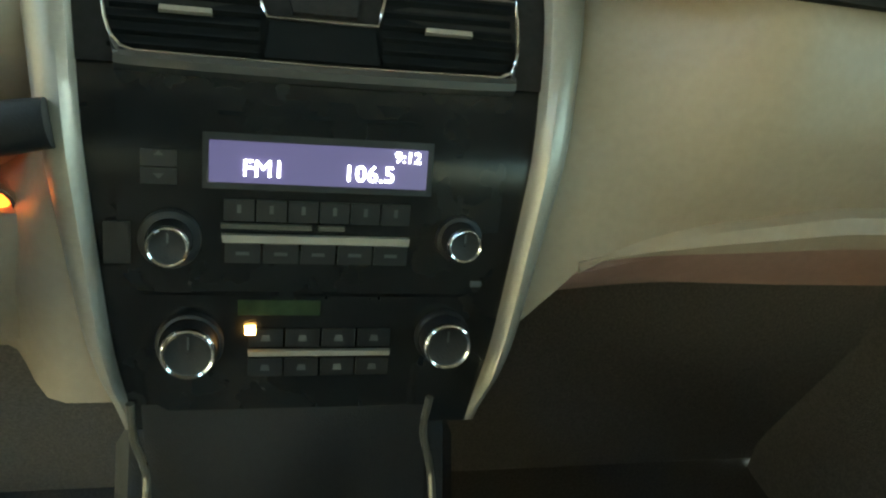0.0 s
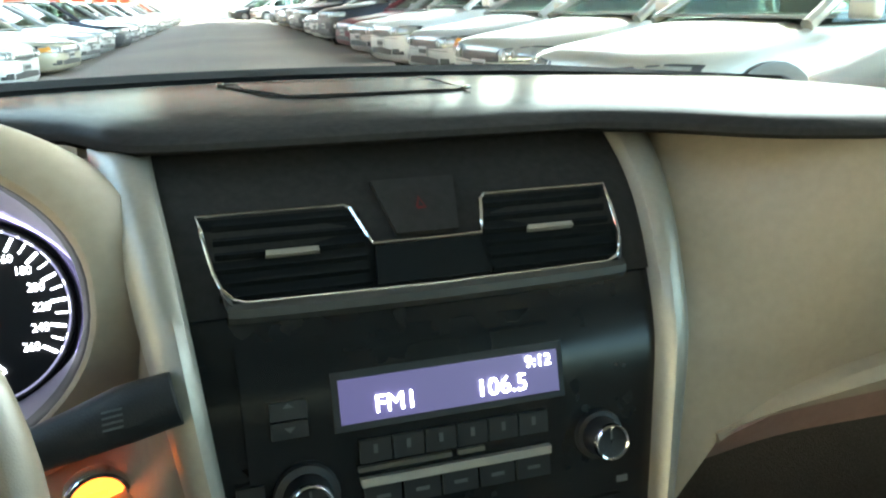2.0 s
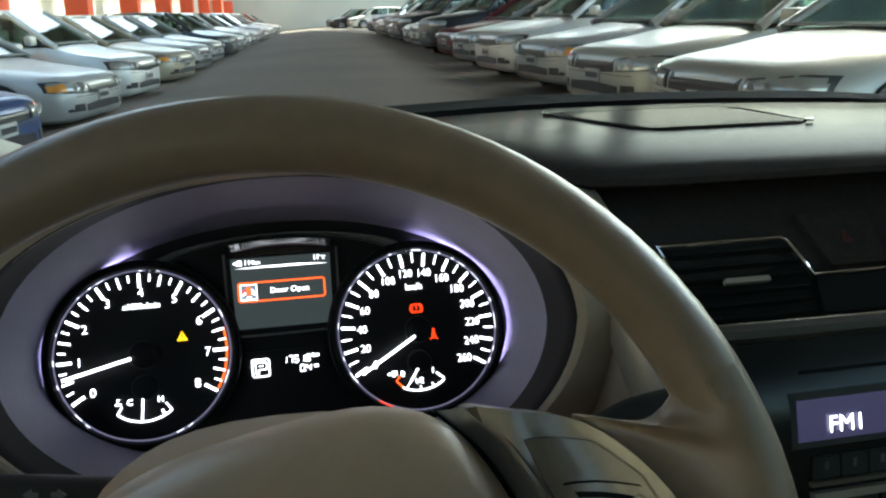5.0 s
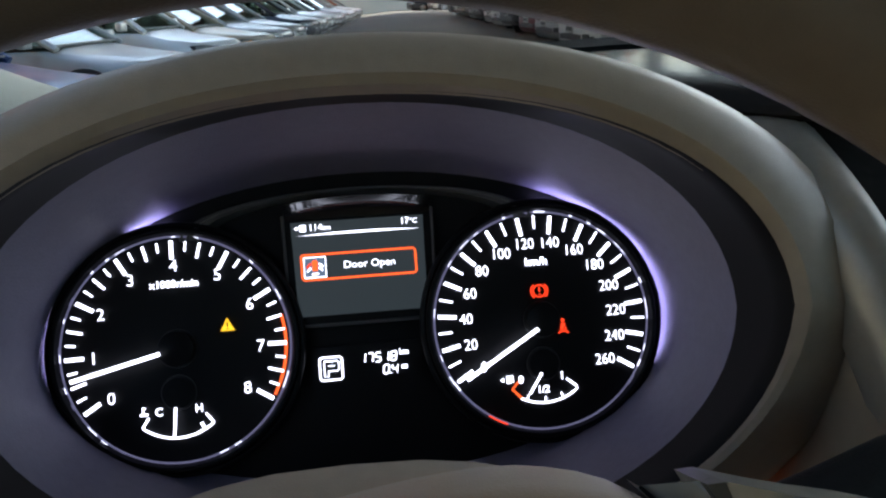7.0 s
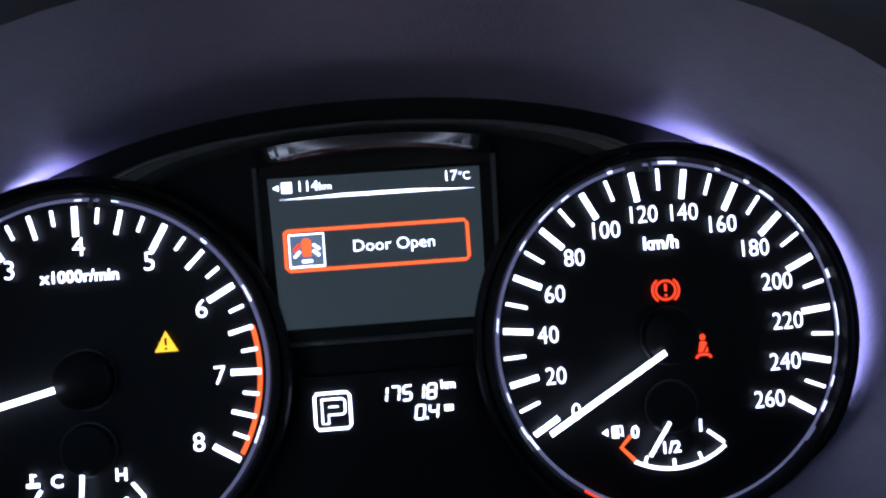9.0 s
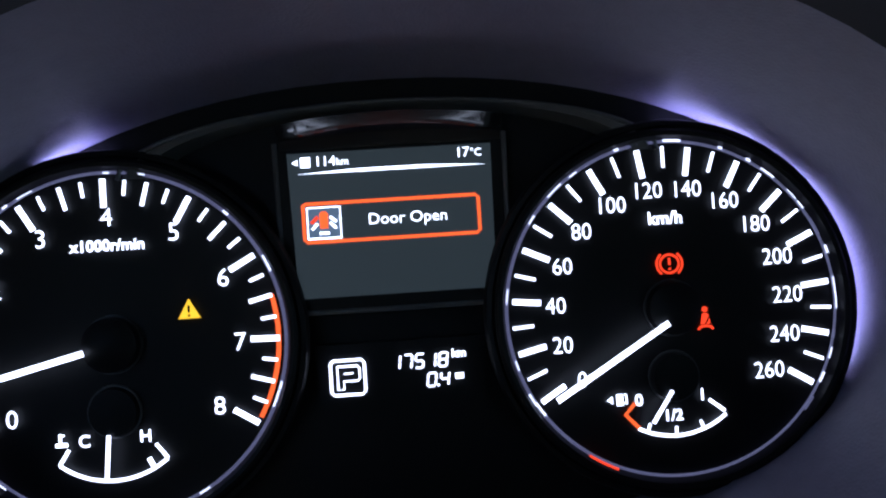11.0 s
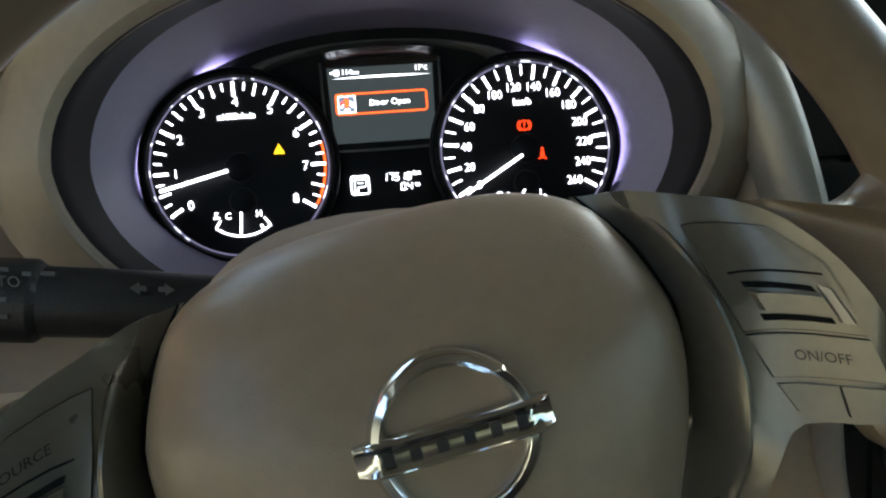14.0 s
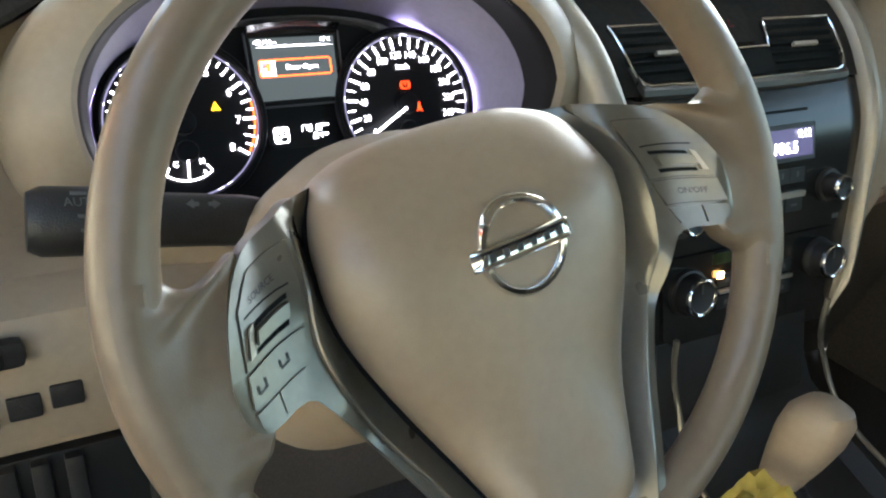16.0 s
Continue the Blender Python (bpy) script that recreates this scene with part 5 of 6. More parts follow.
# ---- shell of the car ----
pillar_c = [(0.545, 0.915, 1.030), (0.592, 0.865, 1.062), (0.632, 0.83, 1.092), (0.655, 0.755, 1.145), (0.645, 0.55, 1.27), (0.575, 0.24, 1.405)]
pillar_o = [(0.72, 0.85, 0.99), (0.735, 0.815, 1.03), (0.745, 0.785, 1.07), (0.745, 0.70, 1.13), (0.71, 0.48, 1.27), (0.64, 0.20, 1.40)]
for s, nm in ((-1, "pillar_left"), (1, "pillar_right")):
    a, b = smooth_curve(pillar_c, 28), smooth_curve(pillar_o, 28)
    rows = []
    for p, q in zip(a, b):
        mid = p.lerp(q, 0.45) + Vector((-0.012, -0.030, 0.0))
        rows.append([(s * v.x, v.y, v.z) for v in smooth_curve((p + Vector((0.01, 0.03, 0.0)), p, p.lerp(mid, 0.5) + Vector((-0.004, -0.006, 0)), mid, mid.lerp(q, 0.6) + Vector((0, -0.008, 0)), q), 18)])
    tagged(link_mesh(nm, thick(grid(rows), 0.01), M_CREAM_PILLAR), "cream fabric-covered windscreen pillar", "pillar", kind="structure")
rows = []
for i in range(31):
    x = -0.62 + 1.24 * i / 30
    b = glass_y(x) + 0.012
    row = []
    for j in range(13):
        t = j / 12
        top_y, top_z, top_x = 0.22 - 0.12 * (x / 0.62) ** 2, 1.41, x * 0.92
        row.append((x + (top_x - x) * t, b + (top_y - b) * t, 1.043 + (top_z - 1.043) * t + 0.03 * math.sin(math.pi * t)))
    rows.append(row)
wind = link_mesh("window_1", grid(rows), M_GLASS)
wind.visible_shadow = False
tagged(wind, "clear curved windscreen glass", "window", kind="structure")
bonnet = thing("bonnet", (0, 1.3, 0.95), "pale painted bonnet outside the windscreen", "bonnet")
rows = []
for i in range(41):
    x = -0.80 + 1.6 * i / 40
    y0 = glass_y(x) + 0.062
    z0 = 1.0495 - 0.036 * (x / 0.8) ** 2
    rows.append([(x, y0 + 0.01, z0 - 0.03)] + [(x * (1 - 0.04 * t * t), y0 + (1.75 - y0 - 0.10 * (x / 0.8) ** 2) * t, z0 - 0.13 * t - 0.10 * t ** 4 - 0.02 * t * (x / 0.8) ** 2) for t in (0.0, 0.006, 0.05, 0.15, 0.3, 0.5, 0.7, 0.85, 0.95, 1.0)])
part("panel", thick(grid(rows), 0.006), M_BODY, bonnet)
rows = []
for i in range(13):
    x = -0.64 + 1.28 * i / 12
    rows.append([(x, 0.26 - 0.12 * (x / 0.62) ** 2, 1.405 - 0.05 * (x / 0.64) ** 4), (x, 0.0, 1.45 - 0.07 * (x / 0.64) ** 4), (x, -0.8, 1.46 - 0.07 * (x / 0.64) ** 4), (x, -1.5, 1.36 - 0.07 * (x / 0.64) ** 4)])
tagged(link_mesh("ceiling", thick(grid(rows), 0.03), M_HEADLINER), "light headliner of the car", "ceiling", kind="structure")
tagged(link_mesh("floor", box((0, -0.3, 0.27), (1.5, 2.9, 0.04)), M_CARPET), "dark carpeted car floor", "floor", kind="structure")
tagged(link_mesh("wall_front", thick(grid([[(-0.76, 1.0, 0.25), (0.76, 1.0, 0.25)], [(-0.76, 0.86, 0.6), (0.76, 0.86, 0.6)], [(-0.76, 0.86, 0.98), (0.76, 0.86, 0.98)]]), 0.02), M_CARPET), "dark footwell bulkhead", "bulkhead", kind="structure")
tagged(link_mesh("wall_right", box((0.76, -0.35, 0.62), (0.06, 2.6, 0.74), 0.02), M_CARPET), "dark inner side of the car", "side wall", kind="structure")
tagged(link_mesh("wall_left", box((-0.77, 0.80, 0.62), (0.05, 0.30, 0.74), 0.02), M_BEIGE), "beige inner side beside the footwell", "side wall", kind="structure")
tagged(link_mesh("wall_rear", box((0, -1.6, 0.65), (1.5, 0.1, 0.8), 0.02), M_CARPET), "dark rear of the cabin", "rear wall", kind="structure")

# panes out of view, their tint added to hold back light from side and rear
rows = [[(0.735, y, 0.985), (0.70, y, 1.20), (0.63, min(y, 0.25), 1.39)] for y in (0.78, 0.5, 0.2, -0.4, -1.0, -1.5)]
win2 = link_mesh("window_2", grid(rows), M_TINTED)
tagged(win2, "unseen side window, tinted to dim the cabin", "window", kind="structure")
win3 = link_mesh("window_3", grid([[(-0.7, -1.58, 1.04), (0.7, -1.58, 1.04)], [(-0.6, -1.5, 1.32), (0.6, -1.5, 1.32)]]), M_TINTED)
tagged(win3, "unseen rear window, tinted to dim the cabin", "window", kind="structure")

# ---- outside: parking yard (in metres) ----
M_ASPHALT = mat("asphalt", (0.098, 0.075, 0.053), 0.85, grain=0.25, scale=30, bump=0.5, bscale=120, stains=0.3, sscale=0.35)
M_WALL = mat("wall_paint_cream", (0.57, 0.54, 0.43), 0.8, grain=0.04, scale=8, stains=0.10, sscale=0.4)
M_ORANGE = mat("wall_paint_orange", (0.75, 0.10, 0.035), 0.7, grain=0.05, scale=10, stains=0.08, sscale=0.6)
M_WHITE = mat("column_paint_white", (0.68, 0.66, 0.58), 0.75, grain=0.05, scale=12, stains=0.10, sscale=1.2)
M_LINE = mat("road_line_paint", (0.15, 0.135, 0.11), 0.8, grain=0.4, scale=14, stains=0.3, sscale=2)
M_PAINT = mat("car_paint", (0.5, 0.5, 0.5), 0.36, metal=0.35, coat=0.2, own_colour=True, grain=0.03, scale=30, stains=0.05, sscale=2)
M_CARGLASS = mat("car_window_glass", (0.03, 0.045, 0.045), 0.05, spec=0.9, coat=1.0)
M_CARPANE = glass("car_window_glass_clear", (0.72, 0.80, 0.76), 0.9)
M_SEAT = mat("seat_cloth_grey", (0.22, 0.215, 0.20), 0.9, grain=0.1, scale=40)
M_TYRE = mat("tyre_rubber", (0.018, 0.018, 0.018), 0.85, grain=0.2, scale=60)
M_RIM = mat("wheel_rim_silver", (0.45, 0.45, 0.45), 0.3, metal=0.9)
M_LENS = mat("headlight_lens", (0.42, 0.42, 0.39), 0.12, metal=0.35, coat=0.8, grain=0.05, scale=12)
M_LAMP_AMBER = mat("indicator_lens", (0.75, 0.30, 0.05), 0.15, coat=1.0)
M_GRILLE = mat("grille_black", (0.02, 0.02, 0.022), 0.35, grain=0.2, scale=80)
M_PLATE = mat("number_plate", (0.36, 0.36, 0.34), 0.5)


YARD = Matrix.Translation((-0.30, 0.13, 0)) @ Matrix.Rotation(radians(-3.6), 4, "Z") @ Matrix.Translation((0.30, -0.1, 0))


def laid(ob):
    """Turns a piece of the yard to the way the aisle runs."""
    ob.matrix_basis = YARD @ ob.matrix_basis
    return ob


def laid_mesh(*args, **kw):
    return laid(link_mesh(*args, **kw))


def opart(name, bm, material, parent, label="", smooth=True):
    return link_mesh(name, bm, material, parent, label, smooth, unit=1)


def fall(x):
    """The yard falls a little towards the left row."""
    return float(np.interp(x, (-4.2, -0.8), (-0.27, 0.0)))


gm = thick(grid([[(x, y, fall(x)) for y in (-300, -40, 0, 40, 100, 300)] for x in (-300, -12, -4.2, -2.5, -0.8, 0, 8, 300)]), 0.1)
tagged(laid_mesh("ground", gm, M_ASPHALT, unit=1, smooth=False), "brown-grey worn asphalt yard", "ground", kind="structure")
lines = []
for k in range(26):
    y = 3.6 + 2.45 * k
    for s in (-1, 1):
        if s < 0:
            y = 4.4 + 3.04 * k
        lines.append(box((4.75 if s > 0 else -5.75, y, 0.003 + (fall(-4) if s < 0 else 0)), (4.8, 0.10, 0.006)))
lines.append(box((-2.33, 34, 0.004 + fall(-2.33)), (0.12, 60, 0.016)))
tagged(laid_mesh("parking_lines", joined(lines), M_LINE, unit=1, smooth=False), "worn pale parking bay lines", "road marking", kind="structure")
WALL_Y = 66.0
far = tagged(laid_mesh("wall_north", box((0, WALL_Y + 0.15, 1.6), (36, 0.3, 4.2)), M_WALL, unit=1, smooth=False), "cream painted end wall of the yard", "wall", kind="structure")
opart("orange_band", box((0, WALL_Y + 0.15, 5.0), (36, 0.34, 2.6)), M_ORANGE, far, "orange band along the top of the wall", smooth=False)
# its near stretch is unseen, run back past the car to block light
west = tagged(laid_mesh("wall_west", box((-9.2, 20.5, 1.4), (0.3, 93, 3.6)), M_WALL, unit=1, smooth=False), "cream side wall behind the parked cars", "wall", kind="structure")
opart("orange_band", box((-9.2, 34, 3.9), (0.34, 66, 1.4)), M_ORANGE, west, "orange band on the side wall", smooth=False)
opart("upper_wall", box((-9.2, 34, 5.4), (0.3, 66, 1.6)), M_WALL, west, smooth=False)
# upper part of that added stretch, cream so that no red bounces in
opart("near_wall", box((-9.2, -12.5, 4.7), (0.3, 27, 3.0)), M_WALL, west, smooth=False)
for k in range(9):
    opart("window_strip", box((-9.03, 5 + 7.2 * k, 5.1), (0.06, 5.2, 0.8), 0.02), M_CARGLASS, west, "dark high window", smooth=False)

# never in view; stands behind the car to dim the cabin
tagged(laid_mesh("wall_south", box((0.5, -26.15, 3.1), (19.4, 0.3, 6.2)), M_WALL, unit=1, smooth=False), "unseen cream wall added behind the car to block light", "wall", kind="structure")

M_ROOF = mat("roof_sheet_grey", (0.11, 0.108, 0.10), 0.7, grain=0.06, scale=3, stains=0.12, sscale=0.3)
# unseen, added to shape the daylight: closed over the nearest bays, with long open strips over the two rows further on
slabs = [box((2.75, -11.75, 6.35), (14.7, 28.5, 0.2))]
for x0, x1, y0, y1 in ((-9.5, -6.7, -26, 66), (-4.4, 7.0, 2.5, 59)):
    slabs.append(box(((x0 + x1) / 2, (y0 + y1) / 2, 6.35), (x1 - x0, y1 - y0, 0.2)))
slabs.append(box((8.2, 34.3, 6.3), (0.4, 63.4, 0.3)))
tagged(laid_mesh("roof", joined(slabs), M_ROOF, unit=1, smooth=False), "unseen grey roof, its long gaps placed to shape the daylight", "roof", kind="structure")
# reflector beyond the right row, made pale to brighten that side
M_CONCRETE = mat("pale_concrete", (0.55, 0.54, 0.50), 0.8, grain=0.08, scale=10, stains=0.15, sscale=0.3)
tagged(laid_mesh("pavement", box((30.2, 25, 0.005), (40, 120, 0.022)), M_CONCRETE, unit=1, smooth=False), "unseen pale slab added to bounce light in from the right", "pavement", kind="structure")


def column(x, y, low, high):
    c = thing("column", (0, 0, 0), "white square column with an orange painted foot", "column", "columns of the yard")
    c.location = (x, y, 0)
    opart("shaft", box((x, y, 2.9), (0.60, 0.60, 6.6), 0.02), M_WHITE, c)
    opart("orange_foot", box((x, y, (low + high) / 2), (0.62, 0.62, high - low), 0.02), M_ORANGE, c)
    return c


c1 = laid(column(-7.0, 18.6, -0.3, 2.15))
for y in (25.2, 31.8, 38.4, 45.0, 51.6, 58.2, 64.8):
    copy_thing(c1, YARD @ Matrix.Translation((-7.0, y, 0)))
for y in (23, 28.5, 34, 39.5, 45, 50.5, 56):
    copy_thing(c1, YARD @ Matrix.Translation((8.2, y, 0)))


def car_body(L, W, H, hood, belt, stations):
    """Lower body: rings along the car, nose at x = 0, tail at x = -L."""
    rows = []
    for x, half, low, top in stations:
        h = top - low
        sec = [(0.0, low), (half * 0.82, low), (half * 0.96, low + 0.08 * h), (half, low + 0.35 * h), (half * 0.99, low + 0.62 * h), (half * 0.955, low + 0.86 * h), (half * 0.88, low + 0.97 * h), (half * 0.6, top + 0.012), (0.0, top + 0.02)]
        ring = sec + [(-a, b) for a, b in reversed(sec[1:-1])]
        rows.append([(x, a, b) for a, b in ring])
    return grid(rows, closed=True, caps=True)


def make_car(kind, colour, amber, label):
    P = {"sedan": (4.45, 0.87, 1.42, 0.84, 0.91, -1.18, -1.95, -3.25, -3.95), "hatch": (3.95, 0.83, 1.49, 0.90, 0.98, -1.05, -1.75, -3.35, -3.85), "suv": (4.65, 0.92, 1.74, 1.05, 1.12, -1.30, -1.95, -3.90, -4.50)}[kind]
    L, half, H, hood, belt, wx0, wx1, rx0, rx1 = P
    car = thing("parked_car", (0, 0, 0), label, "car", "parked cars")
    low = 0.22 if kind != "suv" else 0.30
    st = [(0.0, half * 0.62, low + 0.12, hood - 0.24), (-0.05, half * 0.79, low + 0.05, hood - 0.165), (-0.14, half * 0.90, low + 0.01, hood - 0.125), (-0.34, half * 0.97, low, hood - 0.09), (-0.7, half, low, hood - 0.04), (wx0, half, low, belt - 0.02), (-0.5 * L, half * 1.01, low, belt), (rx1 + 0.15, half, low, belt + 0.02), (-L + 0.25, half * 0.96, low, belt), (-L + 0.06, half * 0.9, low + 0.06, belt - 0.08), (-L, half * 0.8, low + 0.14, belt - 0.22)]
    NY = [(r[1] / half, r[0]) for r in st[:5]]

    def nose(y, z):
        """Where the nose lies at that side and height."""
        a = float(np.interp(abs(y) / half / 0.98, [0.0] + [p[0] for p in NY], [0.0] + [p[1] for p in NY]))
        b = float(np.interp(z, [low + 0.01, low + 0.05, low + 0.12, hood - 0.24, hood - 0.165, hood - 0.125, hood - 0.09], [-0.14, -0.05, 0.0, 0.0, -0.05, -0.14, -0.34]))
        return a + b

    def patch(edge, lift, n, m):
        """A plate laid on the nose between two edges, standing proud of it."""
        rows = []
        for i in range(n + 1):
            y, z0, z1 = edge(i / n)
            rows.append([(nose(y, z0 + (z1 - z0) * j / m) + lift, y, z0 + (z1 - z0) * j / m) for j in range(m + 1)])
        return thick(grid(rows), 0.03)

    body = opart("body", car_body(L, half, H, hood, belt, st), M_PAINT, car)
    # glasshouse: glass block with painted roof and pillars
    bz, rz = belt - 0.03, H
    hb, hr = half * 0.90, half * 0.70
    deck = opart("interior", thick(grid([[(x, a * hb * 0.93, belt + 0.03) for a in (-1, 0, 1)] for x in (wx0 + 0.02, rx1)]), 0.02), M_SEAT, car, "grey car interior")
    for xs in (-0.5 * L - 0.02, rx0 - 0.05):
        for s in (-1, 1):
            opart("seat_back", box((xs, s * half * 0.42, belt + 0.10), (0.12, 0.42, 0.24), 0.05, seg=3), M_SEAT, deck)
            opart("headrest", box((xs - 0.02, s * half * 0.42, belt + 0.28), (0.09, 0.24, 0.13), 0.04, seg=3), M_SEAT, deck)
    def pane(a, b, c, d, nm, m=M_CARPANE):
        return opart(nm, thick(grid([[a, b], [d, c]]), 0.02), m, car, smooth=False)
    pane((wx0 + 0.01, -hb * 0.93, bz), (wx0 + 0.01, hb * 0.93, bz), (wx1 + 0.01, hr * 0.93, rz - 0.05), (wx1 + 0.01, -hr * 0.93, rz - 0.05), "windscreen")
    pane((rx1, -hb * 0.9, bz), (rx1, hb * 0.9, bz), (rx0, hr * 0.9, rz - 0.06), (rx0, -hr * 0.9, rz - 0.06), "rear_window")
    mid = 0.5 * (wx1 + rx0) - 0.05
    for s in (-1, 1):
        y0, y1 = s * hb * 0.995, s * hr * 1.01
        pane((wx0 - 0.14, y0, bz + 0.02), (mid + 0.04, y0, bz + 0.02), (mid + 0.04, y1, rz - 0.09), (wx1 - 0.08, y1, rz - 0.09), "side_window")
        pane((mid - 0.05, y0, bz + 0.02), (rx1 + 0.25, y0, bz + 0.03), (rx0 + 0.08, y1, rz - 0.10), (mid - 0.05, y1, rz - 0.09), "side_window")
    rows = []
    for x, hw, z in ((wx1 + 0.05, hr * 0.97, rz - 0.055), (wx1 - 0.1, hr, rz - 0.02), (0.5 * (wx1 + rx0), hr, rz), (rx0 + 0.1, hr * 0.99, rz - 0.02), (rx0 - 0.06, hr * 0.95, rz - 0.065)):
        rows.append([(x, a * hw * 1.03, z - 0.05 * abs(a) ** 3) for a in (-1, -0.8, -0.4, 0, 0.4, 0.8, 1)])
    opart("roof", thick(grid(rows), 0.03), M_PAINT, car)
    for s in (-1, 1):
        for a, b, r in (((wx0 + 0.03, hb * 0.97, bz), (wx1 + 0.02, hr * 0.99, rz - 0.05), 0.045), ((mid, hb * 1.0, bz), (mid, hr * 1.02, rz - 0.06), 0.04), ((rx1 - 0.02, hb * 0.95, bz), (rx0 + 0.0, hr * 0.97, rz - 0.07), 0.07)):
            opart("pillar", tube([(a[0], s * a[1], a[2]), ((a[0] + b[0]) / 2, s * (a[1] + b[1]) / 2 * 1.015, (a[2] + b[2]) / 2), (b[0], s * b[1], b[2])], r, 8), M_PAINT, car)
        # mirror
        mr = box((wx0 - 0.22, s * (half + 0.08), belt + 0.07), (0.10, 0.19, 0.13), 0.035, seg=3)
        opart("mirror", mr, M_PAINT, car)
        # lights, flush with the nose
        f0 = hood
        hl = opart("headlight", patch(lambda q: (s * half * (0.50 + 0.42 * q), f0 - 0.295 + 0.030 * q, f0 - 0.200 + 0.045 * q - 0.10 * max(0, q - 0.85)), 0.016, 12, 5), M_LENS, car, "clear headlight lens")
        opart("bezel", patch(lambda q: (s * half * (0.475 + 0.465 * q), f0 - 0.306 + 0.030 * q, f0 - 0.190 + 0.045 * q - 0.10 * max(0, q - 0.85)), 0.007, 12, 5), M_GRILLE, hl, "dark edge round the headlight")
        for q0, rr in ((0.26, 0.040), (0.52, 0.036)):
            yy, zz = s * half * (0.50 + 0.42 * q0), f0 - 0.248 + 0.034 * q0
            opart("reflector", turned([(rr, 0.0), (rr * 0.9, 0.004), (rr * 0.5, 0.001), (0.001, 0.0)], frame3((nose(yy, zz) + 0.024, yy, zz), (0, 1, 0), (0, 0, 1)), 16), M_RIM, hl)
        opart("indicator", patch(lambda q: (s * half * (0.83 + 0.10 * q), f0 - 0.270 + 0.004 * q, f0 - 0.172 - 0.03 * q), 0.020, 6, 4), M_LAMP_AMBER if amber else M_LENS, hl)
        opart("fog_light", patch(lambda q: (s * half * (0.60 + 0.24 * q), low + 0.13, low + 0.21), 0.008, 6, 3), M_GRILLE, car)
        tl = box((-L + 0.08, s * half * 0.78, belt - 0.14), (0.12, 0.26, 0.18), 0.04)
        opart("tail_light", tl, mat("tail_lens", (0.3, 0.01, 0.01), 0.2) if "tail_lens" not in bpy.data.materials else bpy.data.materials["tail_lens"], car)
    opart("grille", patch(lambda q: (half * 0.44 * (2 * q - 1), hood - 0.325 + 0.02 * abs(2 * q - 1), hood - 0.192), 0.008, 10, 4), M_GRILLE, car, "black grille")
    for k in range(3):
        opart("grille_bar", patch(lambda q: (half * 0.41 * (2 * q - 1), hood - 0.297 + 0.032 * k, hood - 0.288 + 0.032 * k), 0.014, 10, 1), M_GRILLE, car)
    opart("bumper_intake", patch(lambda q: (half * 0.52 * (2 * q - 1), low + 0.12, low + 0.215 - 0.02 * abs(2 * q - 1)), 0.008, 10, 3), M_GRILLE, car, "black bumper intake")
    opart("bumper_line", patch(lambda q: (half * 0.95 * (2 * q - 1), hood - 0.335, hood - 0.328), 0.004, 24, 1), M_GRILLE, car)
    plate = opart("number_plate", box((0.012, 0, low + 0.27), (0.02, 0.28, 0.11), 0.004), M_PLATE, car, "pale number plate")
    opart("plate_bars", box((0.023, 0, low + 0.27), (0.003, 0.24, 0.05)), M_GRILLE, plate, smooth=False)
    wr = 0.31 if kind != "suv" else 0.37
    for wxx in (-0.82, -L + 0.86):
        for s in (-1, 1):
            fo = frame3((wxx, s * half, wr), (-1, 0, 0) if s > 0 else (1, 0, 0), (0, 0, 1))
            opart("wheel_arch", turned([(wr + 0.07, -0.10), (wr + 0.07, 0.012), (wr + 0.045, 0.016), (0.001, 0.013)], fo, 28), M_GRILLE, car)
            ty = opart("wheel", turned([(wr * 0.62, -0.12), (wr * 0.95, -0.12), (wr, -0.09), (wr, 0.0), (wr * 0.96, 0.025), (wr * 0.66, 0.03)], fo, 28), M_TYRE, car)
            spk = [turned([(wr * 0.67, 0.028), (wr * 0.64, 0.034), (wr * 0.58, 0.026)], fo, 28), turned([(wr * 0.2, 0.03), (wr * 0.16, 0.036), (0.001, 0.036)], fo, 14)]
            for k in range(7):
                a = 2 * math.pi * k / 7
                spk.append(mapped(box((wr * 0.39, 0, 0.026), (wr * 0.46, 0.05, 0.014), 0.004), fo @ Matrix.Rotation(a, 4, "Z")))
            opart("rim", joined(spk), M_RIM, ty)
    for k in range(2):
        for s in (-1, 1):
            opart("door_handle", box((mid + 0.15 - 1.0 * k, s * (half + 0.005), belt - 0.12), (0.16, 0.03, 0.03), 0.01), M_PAINT, car)
            opart("door_gap", box((mid - 0.02 - 0.98 * k, s * half * 0.985, 0.62), (0.012, 0.05, 0.62)), M_GRILLE, car, smooth=False)
    tint(car, colour)
    return car


def tint(car, colour):
    for o in car.children_recursive:
        o.color = (*colour, 1)


BASE = {}


def park(kind, colour, x, y, heading, amber, label):
    m = YARD @ Matrix.Translation((x, y, fall(x - 1.5) if x < -1 else 0)) @ Matrix.Rotation(radians(heading), 4, "Z")
    if (kind, amber) not in BASE:
        c = make_car(kind, colour, amber, label)
        BASE[kind, amber] = c
        c.matrix_basis = m
    else:
        c = copy_thing(BASE[kind, amber], m)
        tint(c, colour)
        tagged(c, label)
    return c


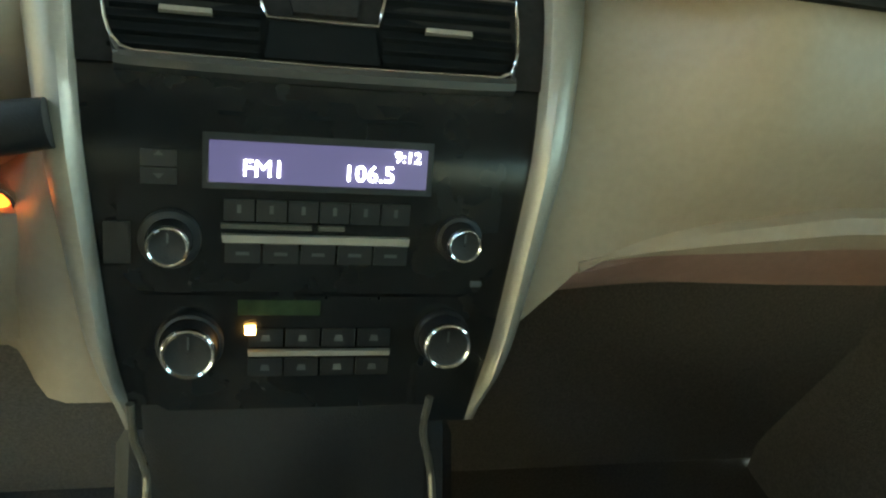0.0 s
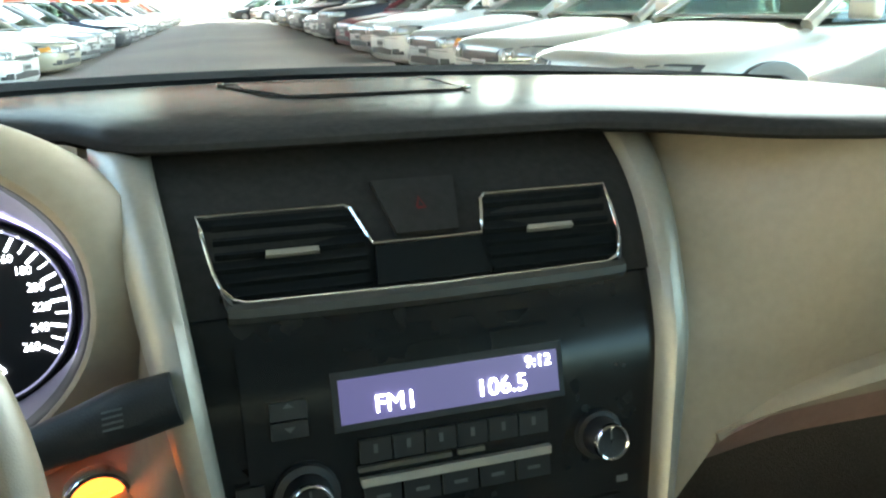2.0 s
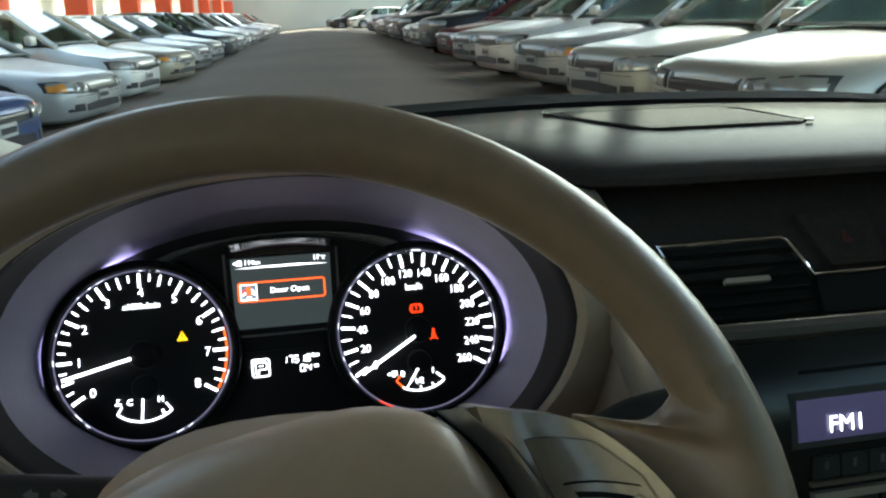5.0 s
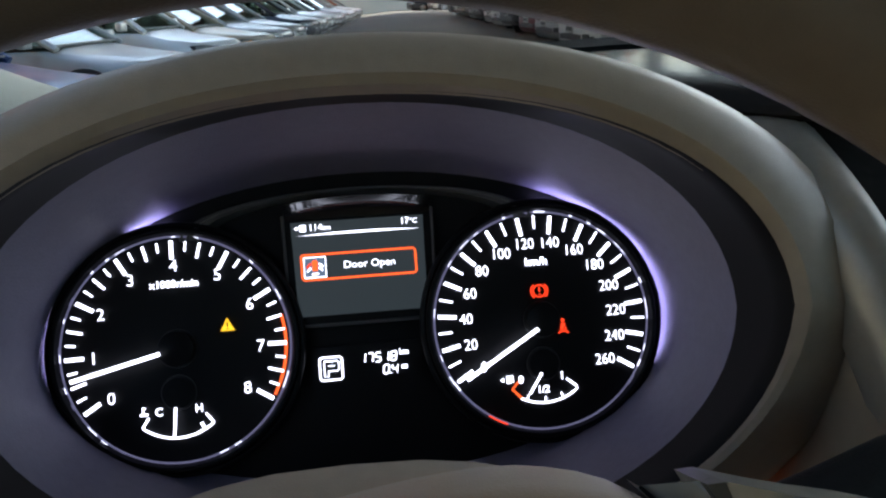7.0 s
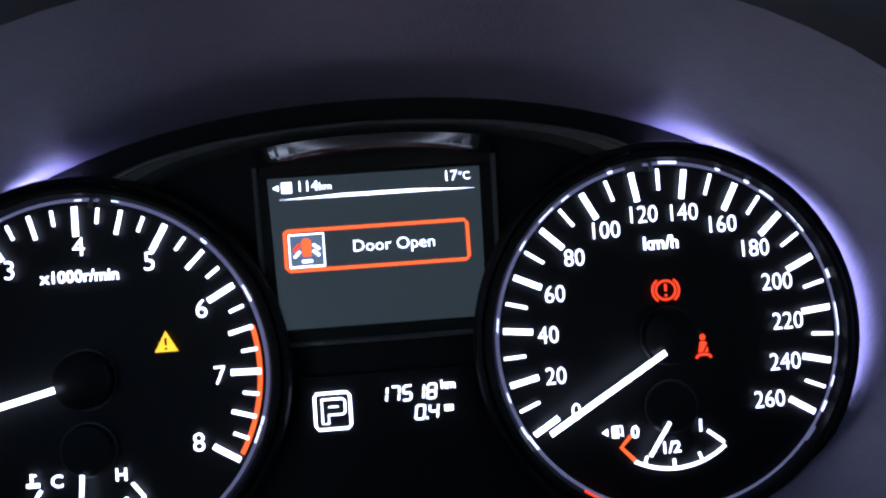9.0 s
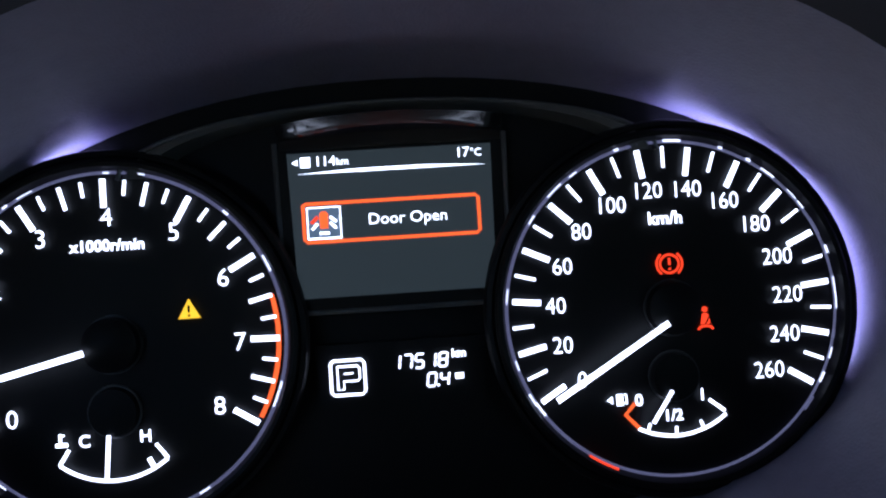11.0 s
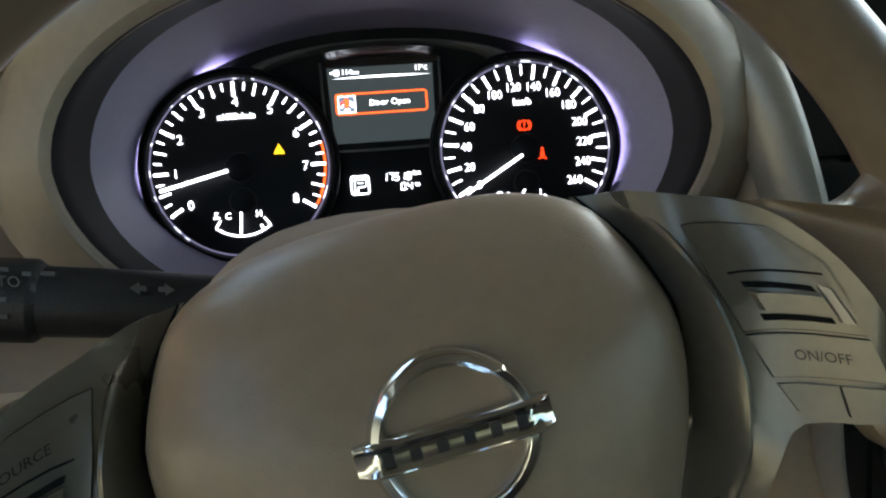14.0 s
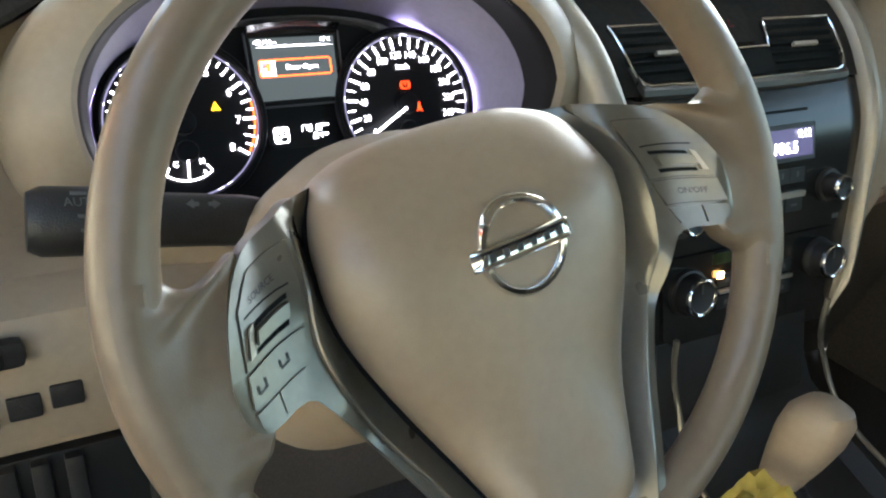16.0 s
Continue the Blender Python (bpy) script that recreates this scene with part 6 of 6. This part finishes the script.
SILVER, WHITE, GOLD, MAROON, DARK, BLUE, BEIGE = (0.40, 0.40, 0.385), (0.66, 0.65, 0.61), (0.40, 0.385, 0.33), (0.14, 0.02, 0.03), (0.03, 0.03, 0.035), (0.03, 0.06, 0.16), (0.42, 0.37, 0.27)
TXT = {SILVER: "silver", WHITE: "white", GOLD: "pale gold", MAROON: "dark maroon", DARK: "black", BLUE: "dark blue", BEIGE: "beige"}
RIGHT_ROW = [("sedan", GOLD, False, 5.15), ("sedan", GOLD, False, 7.45), ("sedan", SILVER, True, 9.9), ("hatch", WHITE, False, 12.2), ("sedan", SILVER, True, 14.7), ("sedan", MAROON, False, 17.1), ("suv", DARK, False, 19.5), ("hatch", WHITE, False, 22.0), ("sedan", WHITE, False, 24.4), ("suv", DARK, False, 26.8), ("sedan", SILVER, True, 29.3), ("suv", DARK, False, 31.7), ("sedan", BEIGE, False, 34.1), ("hatch", WHITE, False, 36.6), ("suv", SILVER, False, 39.0), ("sedan", DARK, False, 41.4)]
for i, (k, c, am, y) in enumerate(RIGHT_ROW):
    park(k, c, 2.05 + 0.05 * (i % 3), y, 180 + 8, am, "%s %s parked nose to the aisle" % (TXT[c], "off-road car" if k == "suv" else "hatchback car" if k == "hatch" else "saloon car"))
LEFT_ROW = [("sedan", BLUE, False, 5.7), ("sedan", SILVER, True, 8.3), ("hatch", WHITE, False, 10.7), ("sedan", BEIGE, True, 13.2), ("sedan", SILVER, False, 15.6), ("sedan", SILVER, False, 18.0), ("hatch", DARK, False, 20.4), ("sedan", SILVER, False, 22.9), ("hatch", WHITE, False, 25.3), ("sedan", SILVER, True, 27.8), ("sedan", DARK, False, 30.2), ("hatch", SILVER, False, 32.6), ("sedan", SILVER, False, 35.0), ("sedan", WHITE, False, 37.5), ("hatch", BEIGE, False, 39.9), ("sedan", SILVER, False, 42.4), ("sedan", DARK, False, 44.8)]
for i, (k, c, am, y) in enumerate(LEFT_ROW):
    park(k, c, -2.86 - 0.05 * (i % 3), 1.24 * y, -8, am, "%s %s parked nose to the aisle" % (TXT[c], "off-road car" if k == "suv" else "hatchback car" if k == "hatch" else "saloon car"))
for i, (k, c, x) in enumerate((("hatch", WHITE, 1.6), ("sedan", DARK, 0.2), ("hatch", BEIGE, 3.6))):
    park(k, c, x, 58.0 + 1.2 * i, 180 + 12, False, "%s car parked across the end of the aisle" % TXT[c])
